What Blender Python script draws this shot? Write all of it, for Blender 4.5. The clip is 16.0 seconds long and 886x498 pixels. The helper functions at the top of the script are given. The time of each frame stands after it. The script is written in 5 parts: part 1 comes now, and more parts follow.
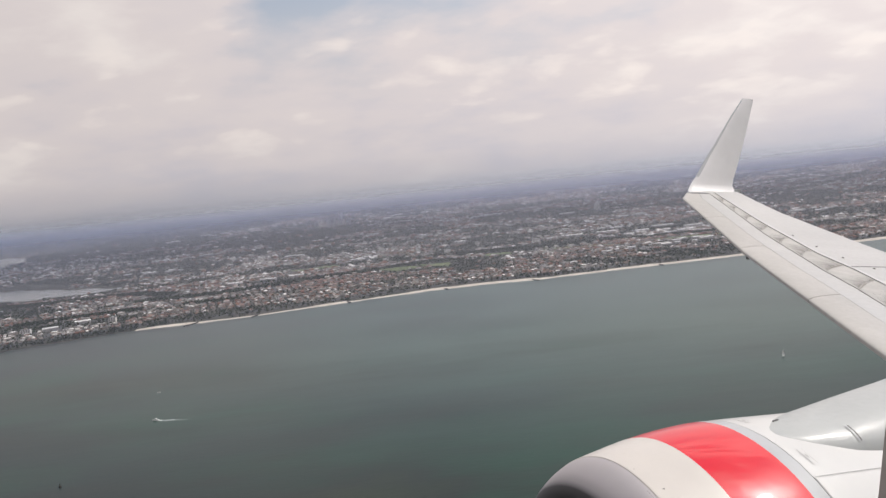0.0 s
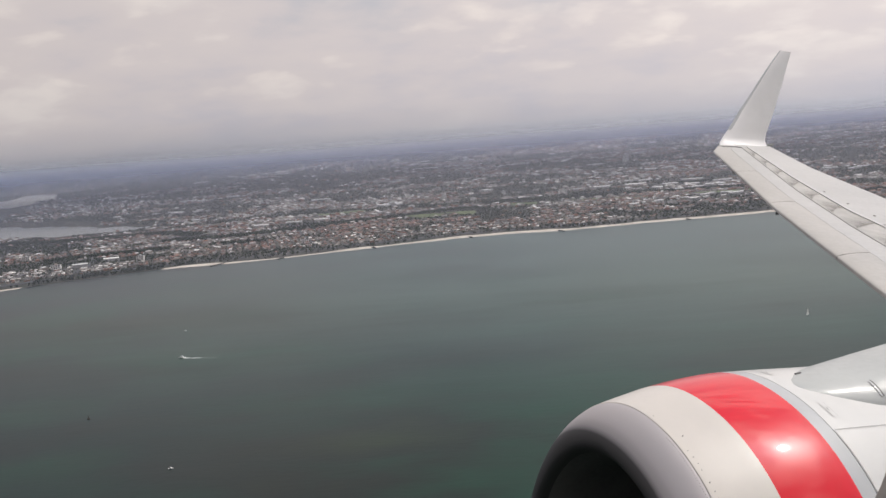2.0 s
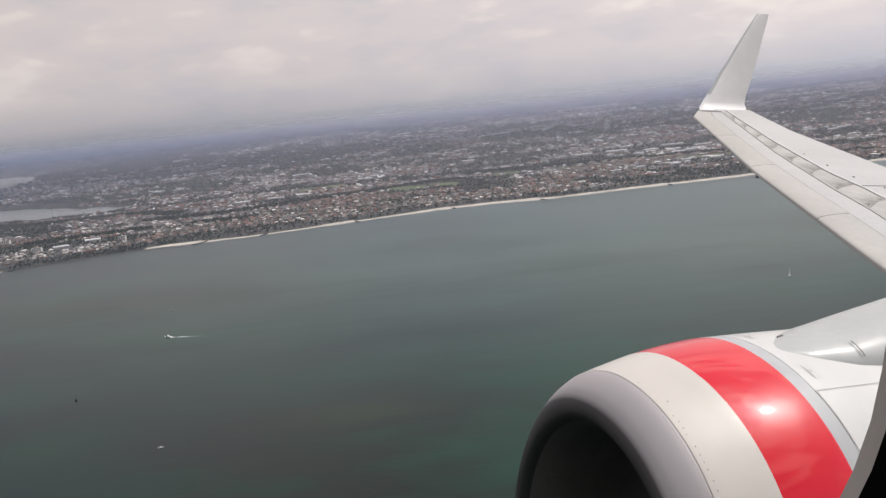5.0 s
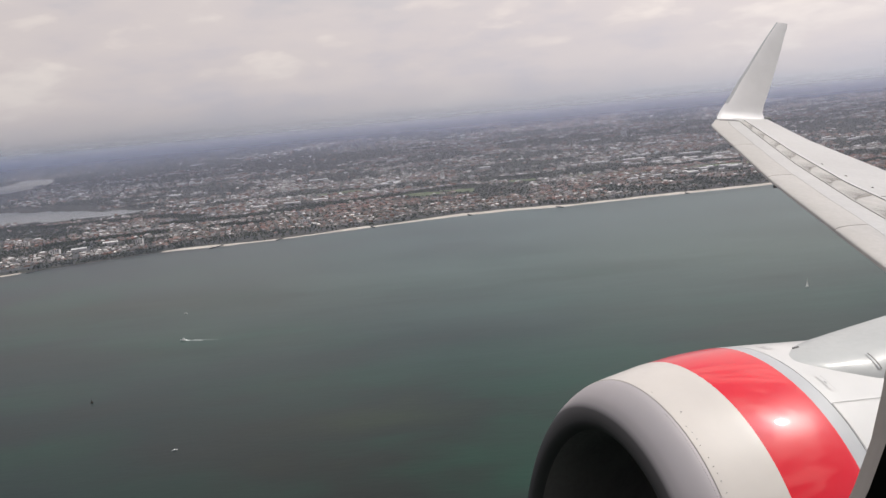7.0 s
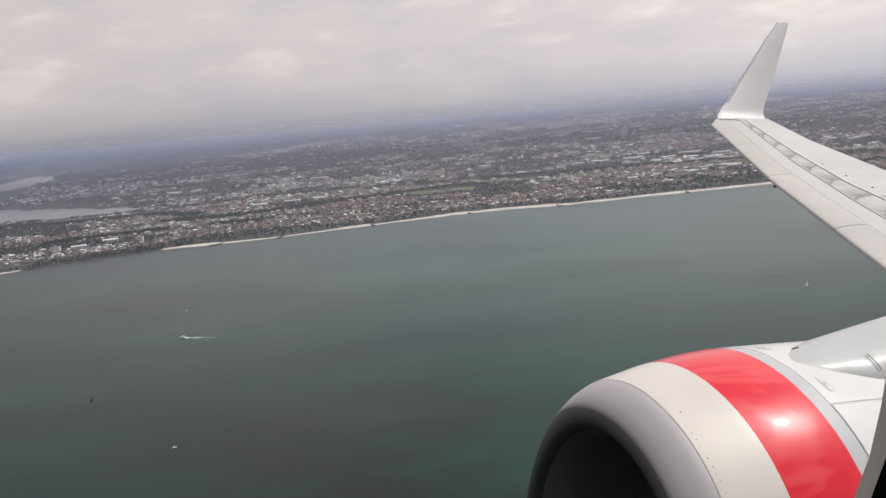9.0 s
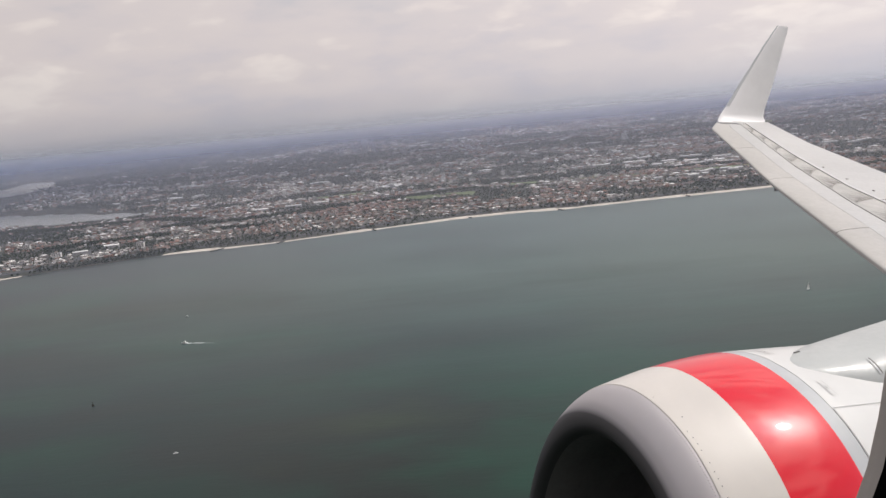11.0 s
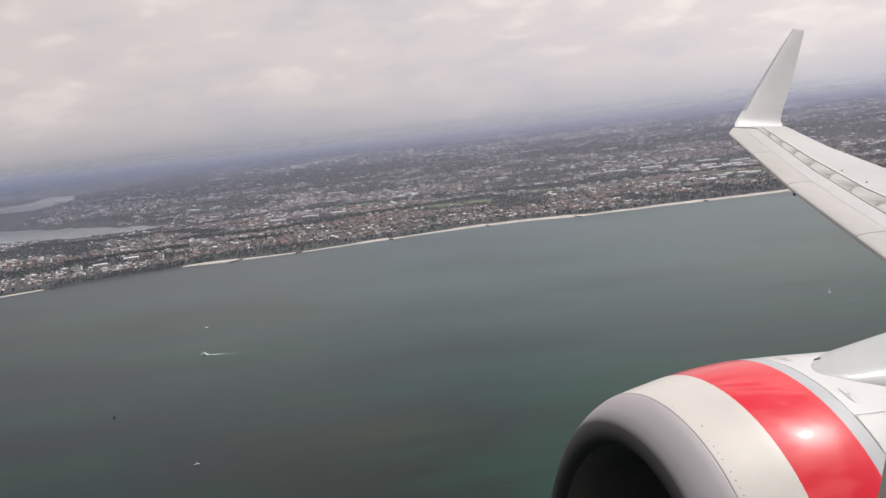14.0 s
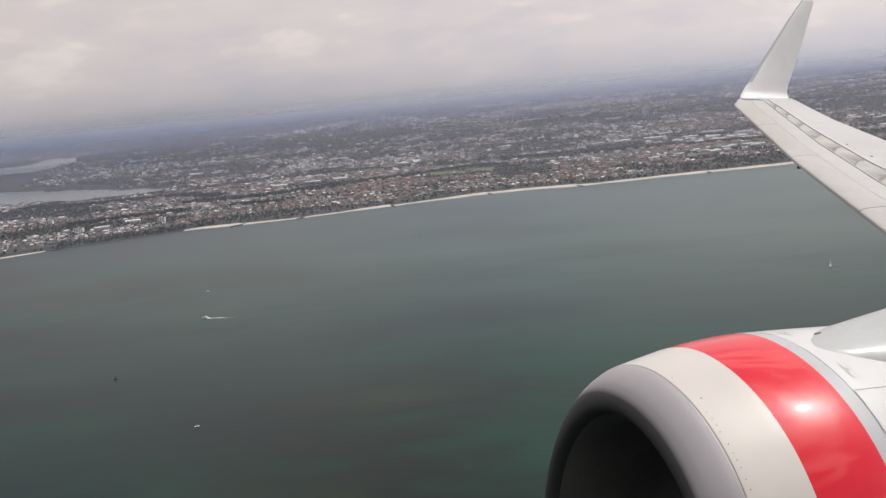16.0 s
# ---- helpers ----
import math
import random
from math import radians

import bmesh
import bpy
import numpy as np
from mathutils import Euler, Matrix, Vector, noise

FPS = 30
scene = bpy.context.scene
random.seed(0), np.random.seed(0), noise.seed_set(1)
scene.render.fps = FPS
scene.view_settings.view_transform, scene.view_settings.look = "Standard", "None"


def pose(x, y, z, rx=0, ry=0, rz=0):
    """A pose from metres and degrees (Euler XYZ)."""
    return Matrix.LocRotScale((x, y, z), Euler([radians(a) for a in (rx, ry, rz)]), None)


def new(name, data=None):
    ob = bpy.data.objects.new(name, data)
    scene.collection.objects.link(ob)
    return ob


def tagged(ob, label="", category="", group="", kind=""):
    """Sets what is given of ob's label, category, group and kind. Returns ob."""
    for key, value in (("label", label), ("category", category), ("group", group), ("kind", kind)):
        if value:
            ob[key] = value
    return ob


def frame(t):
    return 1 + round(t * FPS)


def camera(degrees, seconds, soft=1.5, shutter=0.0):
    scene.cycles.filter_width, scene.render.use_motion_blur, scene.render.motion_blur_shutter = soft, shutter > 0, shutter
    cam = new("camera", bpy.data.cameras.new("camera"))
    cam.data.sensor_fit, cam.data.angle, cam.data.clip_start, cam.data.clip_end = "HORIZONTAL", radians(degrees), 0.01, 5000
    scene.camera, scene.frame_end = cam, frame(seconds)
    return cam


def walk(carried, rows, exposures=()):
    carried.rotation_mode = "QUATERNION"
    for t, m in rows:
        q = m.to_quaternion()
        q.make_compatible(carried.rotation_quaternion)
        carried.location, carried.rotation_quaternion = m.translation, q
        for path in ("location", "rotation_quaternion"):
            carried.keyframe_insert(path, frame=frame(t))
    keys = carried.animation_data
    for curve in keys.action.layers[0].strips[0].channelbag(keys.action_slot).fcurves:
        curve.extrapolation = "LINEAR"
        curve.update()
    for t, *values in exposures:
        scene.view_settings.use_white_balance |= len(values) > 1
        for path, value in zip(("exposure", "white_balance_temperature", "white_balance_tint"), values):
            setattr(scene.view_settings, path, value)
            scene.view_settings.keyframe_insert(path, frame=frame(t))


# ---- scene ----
EYE = 160.0                      # height of the eye over the bay
cam = camera(52.9, 16.0, soft=1.45)
# seconds, place of the eye in the cabin, turn in degrees
ROWS = [
    (0, 0.0012, 0.0067, 0.0047, 86.406, 5.727, -2.298),
    (0.5, -0.0011, 0.0018, -0.0024, 86.389, 4.930, -1.097),
    (1, -0.0045, -0.0041, -0.0037, 85.361, 3.346, -0.434),
    (1.5, -0.0074, -0.0085, -0.0091, 84.698, 3.095, -0.088),
    (2, -0.0107, -0.0056, -0.0171, 83.200, 4.238, -0.534),
    (2.5, -0.0091, -0.0015, -0.0089, 82.242, 4.381, -0.962),
    (3, -0.0099, 0.0013, -0.0102, 81.745, 3.894, -1.298),
    (5.5, -0.0014, -0.0008, -0.0086, 81.263, 5.935, -1.798),
    (6, 0.0007, -0.0027, -0.0036, 81.415, 5.426, -1.027),
    (6.5, 0.0014, -0.0038, -0.0039, 81.676, 5.546, -0.801),
    (7, 0.0013, -0.0031, -0.0063, 81.784, 5.191, -0.718),
    (7.5, -0.0007, -0.0022, -0.0058, 81.492, 4.972, -1.020),
    (8, 0.0007, -0.0021, -0.0045, 81.471, 5.232, -0.959),
    (8.5, 0.0031, -0.0003, -0.0024, 81.676, 5.172, -0.763),
    (9, 0.0019, -0.0028, 0.0004, 81.676, 5.032, -0.693),
    (11.5, 0.0046, -0.0041, 0.0066, 82.007, 5.360, -0.562),
    (12, 0.0114, -0.0012, 0.0206, 81.935, 5.252, 0.135),
    (12.5, 0.0113, -0.0018, 0.0203, 81.956, 5.621, 0.213),
    (13, 0.0120, 0.0006, 0.0230, 81.739, 5.767, 0.306),
    (13.5, 0.0124, 0.0019, 0.0200, 81.731, 6.087, 0.251),
    (14, 0.0103, -0.0027, 0.0139, 82.612, 6.111, 0.354),
    (14.5, 0.0125, -0.0026, 0.0164, 82.739, 5.906, 0.492),
    (15, 0.0118, -0.0010, 0.0228, 82.487, 5.356, 0.579),
    (15.5, 0.0107, 0.0003, 0.0200, 81.981, 4.975, 0.937),
    (16, 0.0048, 0.0017, 0.0219, 80.545, 5.267, 0.576),
]
walk(cam, [(t, pose(x, y, EYE + z, rx, ry, rz)) for t, x, y, z, rx, ry, rz in ROWS],
     exposures=[(0.0, 0.03), (1.0, -0.09), (3.0, -0.04), (9.0, 0.01), (12.5, 0.02), (14.0, 0.04), (15.5, 0.01), (16.0, 0.02)])

# ---------------------------------------------------------------- light
SUN = Vector((0.533, 0.182, 0.826))
sun_data = bpy.data.lights.new("sun", "SUN")
sun_data.energy, sun_data.angle, sun_data.color = 2.0, radians(2.2), (1.0, 0.95, 0.885)
sun = new("sun", sun_data)
sun.rotation_euler = SUN.to_track_quat("Z", "Y").to_euler()

world = bpy.data.worlds.new("sky")
scene.world = world
world.use_nodes = True
wt = world.node_tree
wt.nodes.clear()


def wn(kind, **inputs):
    n = wt.nodes.new(kind)
    for k, v in inputs.items():
        n.inputs[k].default_value = v
    return n


def wmath(op, a, b=None):
    n = wt.nodes.new("ShaderNodeMath")
    n.operation = op
    for i, v in enumerate((a, b)):
        if v is None:
            continue
        if isinstance(v, (int, float)):
            n.inputs[i].default_value = v
        else:
            wt.links.new(v, n.inputs[i])
    return n.outputs[0]


def wramp(fac, stops):
    n = wt.nodes.new("ShaderNodeValToRGB")
    while len(n.color_ramp.elements) < len(stops):
        n.color_ramp.elements.new(0.5)
    for e, (p, c) in zip(n.color_ramp.elements, stops):
        e.position, e.color = p, (*c, 1)
    wt.links.new(fac, n.inputs[0])
    return n.outputs[0]


def wmix(fac, a, b):
    n = wt.nodes.new("ShaderNodeMix")
    n.data_type = "RGBA"
    if isinstance(fac, (int, float)):
        n.inputs[0].default_value = fac
    else:
        wt.links.new(fac, n.inputs[0])
    wt.links.new(a, n.inputs[6])
    wt.links.new(b, n.inputs[7])
    return n.outputs[2]


nishita = wt.nodes.new("ShaderNodeTexSky")
nishita.sky_type, nishita.sun_disc = "NISHITA", False
nishita.sun_elevation, nishita.sun_rotation = math.asin(SUN.z), math.atan2(SUN.x, SUN.y)
nishita.air_density, nishita.dust_density = 1.2, 2.0
blue = wt.nodes.new("ShaderNodeVectorMath")
blue.operation = "SCALE"
blue.inputs[3].default_value = 0.10
wt.links.new(nishita.outputs[0], blue.inputs[0])
where = wt.nodes.new("ShaderNodeTexCoord")
split = wt.nodes.new("ShaderNodeSeparateXYZ")
wt.links.new(where.outputs["Generated"], split.inputs[0])
height = split.outputs[2]
# cloud deck seen in perspective: direction divided by its height
lift = wmath("ADD", wmath("MAXIMUM", height, 0.0), 0.30)
flat = wt.nodes.new("ShaderNodeCombineXYZ")
wt.links.new(wmath("DIVIDE", split.outputs[0], lift), flat.inputs[0])
wt.links.new(wmath("DIVIDE", split.outputs[1], lift), flat.inputs[1])
wt.links.new(wmath("MULTIPLY", height, 2.0), flat.inputs[2])
big = wn("ShaderNodeTexNoise", Scale=1.5, Detail=5.0, Roughness=0.5, Distortion=0.2)
fine = wn("ShaderNodeTexNoise", Scale=5.5, Detail=5.0, Roughness=0.5, Distortion=0.1)
for n in (big, fine):
    wt.links.new(flat.outputs[0], n.inputs["Vector"])
puffs = wmath("ADD", wmath("MULTIPLY", big.outputs[0], 0.62), wmath("MULTIPLY", fine.outputs[0], 0.38))
cloud = wramp(puffs, [(0.36, (0.605, 0.567, 0.60)), (0.47, (0.67, 0.61, 0.615)), (0.56, (0.70, 0.633, 0.625)), (0.65, (0.78, 0.715, 0.69))])
# small bright heaps low over the land
heaps = wn("ShaderNodeTexNoise", Scale=5.5, Detail=4.0, Roughness=0.45, Distortion=0.2)
wt.links.new(flat.outputs[0], heaps.inputs["Vector"])
bright = wt.nodes.new("ShaderNodeRGB")
bright.outputs[0].default_value = (0.86, 0.775, 0.73, 1)
low_belt = wramp(height, [(0.05, (0, 0, 0)), (0.09, (1, 1, 1)), (0.2, (1, 1, 1)), (0.3, (0, 0, 0))])
cloud = wmix(wmath("MULTIPLY", wramp(heaps.outputs[0], [(0.55, (0, 0, 0)), (0.70, (0.60, 0.60, 0.60))]), low_belt), cloud, bright.outputs[0])
# overhead the deck breaks up more
over = wmath("ADD", wmath("MULTIPLY", big.outputs[0], 0.35), wmath("MULTIPLY", fine.outputs[0], 0.65))
broken = wramp(over, [(0.43, (0.13, 0.17, 0.26)), (0.49, (0.42, 0.43, 0.47)), (0.56, (1.05, 0.99, 0.95))])
cloud = wmix(wramp(height, [(0.42, (0, 0, 0)), (0.62, (1, 1, 1))]), cloud, broken)
gap = wramp(wmath("ADD", wmath("MULTIPLY", big.outputs[0], 0.75), wmath("MULTIPLY", fine.outputs[0], 0.25)),
            [(0.38, (0.8, 0.8, 0.8)), (0.50, (0, 0, 0))])
gap = wmath("MULTIPLY", gap, wramp(height, [(0.10, (0, 0, 0)), (0.26, (1, 1, 1))]))
deck = wmix(gap, cloud, blue.outputs[0])
murk = wt.nodes.new("ShaderNodeRGB")
murk.outputs[0].default_value = (0.288, 0.303, 0.356, 1)
toward = wt.nodes.new("ShaderNodeVectorMath")
toward.operation = "DOT_PRODUCT"
wt.links.new(where.outputs["Generated"], toward.inputs[0])
toward.inputs[1].default_value = SUN
sunward = wmath("MAXIMUM", toward.outputs[1], 0.0)
lit_murk = wt.nodes.new("ShaderNodeVectorMath")
lit_murk.operation = "SCALE"
wt.links.new(murk.outputs[0], lit_murk.inputs[0])
wt.links.new(wmath("ADD", wmath("MULTIPLY", sunward, 1.1), 1.0), lit_murk.inputs[3])
sky = wmix(wramp(height, [(0.0, (1, 1, 1)), (0.008, (0.80, 0.80, 0.80)), (0.020, (0.47, 0.46, 0.46)), (0.05, (0.14, 0.13, 0.13)), (0.10, (0, 0, 0))]), deck, lit_murk.outputs[0])
glow = wt.nodes.new("ShaderNodeVectorMath")
glow.operation = "SCALE"
wt.links.new(sky, glow.inputs[0])
wt.links.new(wmath("ADD", wmath("ADD", wmath("MULTIPLY", sunward, 0.3), wmath("ADD", wmath("MULTIPLY", wmath("POWER", sunward, 2.0), 0.5), wmath("ADD", wmath("MULTIPLY", wmath("POWER", sunward, 150.0), 11.0), wmath("MULTIPLY", wmath("POWER", sunward, 30.0), 0.7)))), 0.90), glow.inputs[3])
sky = glow.outputs[0]
bg = wn("ShaderNodeBackground", Strength=1.0)
wt.links.new(sky, bg.inputs[0])
wt.links.new(bg.outputs[0], wt.nodes.new("ShaderNodeOutputWorld").inputs[0])


# ---------------------------------------------------------------- materials
def ramp(nt, fac, stops, constant=False):
    n = nt.nodes.new("ShaderNodeValToRGB")
    if constant:
        n.color_ramp.interpolation = "CONSTANT"
    while len(n.color_ramp.elements) < len(stops):
        n.color_ramp.elements.new(0.5)
    for e, (p, c) in zip(n.color_ramp.elements, stops):
        e.position, e.color = p, (*c, 1)
    nt.links.new(fac, n.inputs[0])
    return n.outputs[0]


def noise_tex(nt, scale, detail=4.0, rough=0.55, stretch=None):
    tc = nt.nodes.new("ShaderNodeTexCoord")
    n = nt.nodes.new("ShaderNodeTexNoise")
    n.inputs["Scale"].default_value, n.inputs["Detail"].default_value, n.inputs["Roughness"].default_value = scale, detail, rough
    src = tc.outputs["Object"]
    if stretch:
        mp = nt.nodes.new("ShaderNodeMapping")
        mp.inputs["Scale"].default_value = stretch[:3]
        mp.inputs["Rotation"].default_value = (0, 0, stretch[3] if len(stretch) > 3 else 0)
        nt.links.new(src, mp.inputs[0])
        src = mp.outputs[0]
    nt.links.new(src, n.inputs["Vector"])
    return n.outputs[0]


def mixc(nt, fac, a, b, mode="MIX"):
    n = nt.nodes.new("ShaderNodeMix")
    n.data_type, n.blend_type = "RGBA", mode
    for v, i in ((fac, 0), (a, 6), (b, 7)):
        if isinstance(v, (int, float)):
            n.inputs[i].default_value = v
        elif isinstance(v, tuple):
            n.inputs[i].default_value = (*v, 1)
        else:
            nt.links.new(v, n.inputs[i])
    return n.outputs[2]


def blank(name):
    m = bpy.data.materials.new(name)
    m.use_nodes = True
    nt = m.node_tree
    return m, nt, nt.nodes["Principled BSDF"]


def bump(nt, bsdf, height_out, distance, strength=1.0):
    b = nt.nodes.new("ShaderNodeBump")
    b.inputs["Distance"].default_value, b.inputs["Strength"].default_value = distance, strength
    nt.links.new(height_out, b.inputs["Height"])
    nt.links.new(b.outputs[0], bsdf.inputs["Normal"])


def painted(name, c, rough=0.3, coat=0.0, metal=0.0, dirt=0.12, scale=3.0, streak=None, wave=0.25, gloss=0.5, coat_rough=0.05, vary=1.0):
    """Paint or metal with faint grime at two scales and a slightly wavy skin."""
    m, nt, p = blank(name)
    dark = tuple(v * (1 - 2.2 * dirt) for v in c)
    a = noise_tex(nt, scale, 5, 0.6, streak)
    b = noise_tex(nt, scale * 14, 3, 0.6)
    base = mixc(nt, ramp(nt, a, [(0.35, (1, 1, 1)), (0.68, (0, 0, 0))]), c, dark)
    base = mixc(nt, ramp(nt, b, [(0.58, (0, 0, 0)), (0.75, (0.35, 0.35, 0.35))]), base, dark)
    nt.links.new(base, p.inputs["Base Color"])
    nt.links.new(ramp(nt, b, [(0.3, (rough * (1 - 0.15 * vary),) * 3), (0.7, (min(1, rough * (1 + 0.2 * vary)),) * 3)]), p.inputs["Roughness"])
    p.inputs["Metallic"].default_value = metal
    p.inputs["Coat Weight"].default_value, p.inputs["Coat Roughness"].default_value = coat, coat_rough
    p.inputs["Specular IOR Level"].default_value = gloss
    bump(nt, p, a, 0.004, wave)
    return m


def islands(name, stops, rough=0.8, per_object=False, grain=0.6):
    """Colours picked piece by piece, with a grain."""
    m, nt, p = blank(name)
    if per_object:
        fac = nt.nodes.new("ShaderNodeObjectInfo").outputs["Random"]
    else:
        fac = nt.nodes.new("ShaderNodeNewGeometry").outputs["Random Per Island"]
    col = ramp(nt, fac, stops, True)
    g = noise_tex(nt, grain, 3, 0.7)
    col = mixc(nt, 0.5, col, ramp(nt, g, [(0.3, (0.55, 0.55, 0.55)), (0.7, (1.25, 1.2, 1.15))]), "MULTIPLY")
    nt.links.new(col, p.inputs["Base Color"])
    p.inputs["Roughness"].default_value = rough
    return m


RED_ROOFS = [(0.0, (0.185, 0.084, 0.062)), (0.14, (0.24, 0.122, 0.090)), (0.26, (0.13, 0.072, 0.056)), (0.38, (0.155, 0.088, 0.066)), (0.50, (0.095, 0.075, 0.065)),
             (0.66, (0.25, 0.17, 0.14)), (0.74, (0.30, 0.19, 0.145)), (0.82, (0.12, 0.11, 0.105)), (0.88, (0.42, 0.38, 0.34)), (0.94, (0.80, 0.77, 0.73))]
MIXED_ROOFS = [(0.0, (0.17, 0.072, 0.05)), (0.12, (0.24, 0.115, 0.08)), (0.24, (0.10, 0.075, 0.062)), (0.38, (0.075, 0.072, 0.072)), (0.52, (0.13, 0.12, 0.11)),
               (0.64, (0.22, 0.18, 0.15)), (0.76, (0.34, 0.31, 0.28)), (0.85, (0.50, 0.47, 0.44)), (0.91, (0.88, 0.86, 0.83))]
PALE_ROOFS = [(0.0, (0.075, 0.072, 0.072)), (0.18, (0.14, 0.13, 0.125)), (0.36, (0.24, 0.22, 0.20)), (0.50, (0.18, 0.10, 0.075)), (0.60, (0.38, 0.36, 0.33)),
              (0.74, (0.55, 0.52, 0.49)), (0.86, (0.86, 0.84, 0.81))]
WALLS = [(0.0, (0.30, 0.26, 0.22)), (0.3, (0.38, 0.355, 0.32)), (0.5, (0.24, 0.14, 0.095)), (0.7, (0.44, 0.42, 0.40)), (0.88, (0.62, 0.61, 0.58))]
LEAVES = [(0.0, (0.024, 0.036, 0.017)), (0.3, (0.036, 0.052, 0.022)), (0.55, (0.054, 0.064, 0.030)), (0.75, (0.034, 0.040, 0.023)), (0.9, (0.078, 0.074, 0.038))]
M_ROOF_RED = islands("red_roof_tiles", RED_ROOFS, 0.75)
M_ROOF_MIXED = islands("mixed_roof_tiles", MIXED_ROOFS, 0.75)
M_ROOF_PALE = islands("pale_roof_sheets", PALE_ROOFS, 0.65)
M_WALL = islands("house_walls", WALLS, 0.85)
M_ROOF_OB = islands("roof_tiles_near", RED_ROOFS, 0.75, True)
M_ROOF_OB_MIXED = islands("roof_tiles_near_mixed", MIXED_ROOFS, 0.7, True)
M_WALL_OB = islands("house_walls_near", WALLS, 0.85, True)
M_LEAF = islands("foliage", LEAVES, 0.9, False, 0.35)
M_LEAF_OB = islands("foliage_near", LEAVES, 0.9, True, 0.35)
M_TRUNK = painted("bark", (0.11, 0.08, 0.055), 0.9, dirt=0.2)
M_SHED = islands("shed_sheet", [(0.0, (0.74, 0.74, 0.73)), (0.5, (0.62, 0.62, 0.61)), (0.75, (0.80, 0.79, 0.77))], 0.5, True, 0.12)
M_SHEDWALL = painted("shed_wall", (0.42, 0.41, 0.40), 0.7, scale=0.1)
M_BLOCK = islands("block_wall", [(0.0, (0.62, 0.60, 0.57)), (0.4, (0.48, 0.40, 0.34)), (0.65, (0.70, 0.69, 0.67))], 0.8, True, 0.2)
M_BLOCKWIN = painted("block_window", (0.05, 0.06, 0.07), 0.15, scale=0.3)
M_BLOCKROOF = painted("block_roof", (0.30, 0.29, 0.28), 0.85, scale=0.2)
M_ASPHALT = painted("asphalt", (0.075, 0.075, 0.078), 0.9, scale=0.05)
M_ROCK = painted("groyne_rock", (0.075, 0.068, 0.06), 0.9, dirt=0.2, scale=0.4)
M_HULL = painted("hull_white", (0.78, 0.78, 0.77), 0.35, scale=1.0)
M_DECKGLASS = painted("cabin_glass", (0.03, 0.035, 0.04), 0.1)
M_SAIL = painted("sailcloth", (0.80, 0.80, 0.78), 0.8, scale=0.6)
M_BUOY = painted("buoy_dark", (0.04, 0.035, 0.03), 0.6)

M_WHITE = painted("aircraft_white", (0.65, 0.64, 0.62), 0.34, 0.35, dirt=0.035, scale=1.4)
M_CREAM = painted("cowl_white", (0.65, 0.60, 0.55), 0.4, 0.3, dirt=0.03, scale=2.0)
M_RED = painted("band_red", (0.72, 0.007, 0.020), 0.34, 0.75, dirt=0.02, scale=2.0, wave=0.0, gloss=0.12, coat_rough=0.035, vary=0.0)
LIP_CENTRE = (3.414, -2.462, -2.395)


def lip_material():
    """Bare metal, with the shade of the inlet's throat painted into its colour."""
    m, nt, p = blank("lip_metal")
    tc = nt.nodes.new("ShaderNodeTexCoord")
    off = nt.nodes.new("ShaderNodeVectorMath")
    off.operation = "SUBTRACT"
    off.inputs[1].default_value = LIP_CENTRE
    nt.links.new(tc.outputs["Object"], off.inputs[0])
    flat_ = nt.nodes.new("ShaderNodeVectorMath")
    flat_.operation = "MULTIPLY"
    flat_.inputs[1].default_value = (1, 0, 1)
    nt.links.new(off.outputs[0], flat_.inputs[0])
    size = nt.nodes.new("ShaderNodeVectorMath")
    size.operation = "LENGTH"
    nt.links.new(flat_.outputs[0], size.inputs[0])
    throat_shade = ramp(nt, size.outputs[1], [(0.82, (0.05, 0.048, 0.049)), (0.856, (0.07, 0.066, 0.068)), (0.868, (0.24, 0.228, 0.232)), (0.885, (0.40, 0.372, 0.375)), (0.92, (0.47, 0.435, 0.44))])
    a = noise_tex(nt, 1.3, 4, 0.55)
    col = mixc(nt, 0.5, throat_shade, ramp(nt, a, [(0.35, (1.08, 1.08, 1.08)), (0.65, (0.92, 0.92, 0.92))]), "MULTIPLY")
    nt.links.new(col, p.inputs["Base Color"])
    p.inputs["Metallic"].default_value, p.inputs["Roughness"].default_value = 0.35, 0.5
    return m


M_LIP = lip_material()
M_GREYBAND = painted("band_grey", (0.47, 0.477, 0.485), 0.4, 0.2, dirt=0.05)
M_PYLON = painted("pylon_grey", (0.44, 0.45, 0.44), 0.5, 0.28, dirt=0.05, scale=1.6, wave=0.02, coat_rough=0.22)
M_WINGLET = painted("winglet_white", (0.80, 0.785, 0.775), 0.5, 0.0, dirt=0.04, scale=1.2)
M_WING = painted("wing_skin", (0.485, 0.475, 0.46), 0.42, 0.2, dirt=0.05, scale=0.9, streak=(1, 0.35, 1, 0.45))
M_SLAT = painted("slat_skin", (0.46, 0.437, 0.408), 0.45, 0.15, 0.05, dirt=0.06, scale=1.1, streak=(0.4, 1.2, 1, 0.45))
M_ACCESS = painted("access_panel", (0.465, 0.446, 0.418), 0.5, 0.1, dirt=0.10, scale=2.2)
M_PATCH = painted("sealant_patch", (0.36, 0.345, 0.32), 0.6, dirt=0.10, scale=4.0)
M_STAIN = painted("dark_sealant", (0.29, 0.27, 0.245), 0.7, dirt=0.15, scale=5.0)
M_SEAM = painted("panel_seam", (0.33, 0.315, 0.295), 0.6)
M_JOINT = painted("panel_joint", (0.16, 0.155, 0.15), 0.7)
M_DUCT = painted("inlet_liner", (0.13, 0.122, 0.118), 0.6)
M_FAN = painted("fan_blade", (0.09, 0.09, 0.095), 0.4, 0.0, 0.7)
M_CABIN = painted("cabin_dark", (0.05, 0.05, 0.052), 0.8)
M_BEZEL = painted("window_bezel", (0.02, 0.02, 0.021), 0.8)
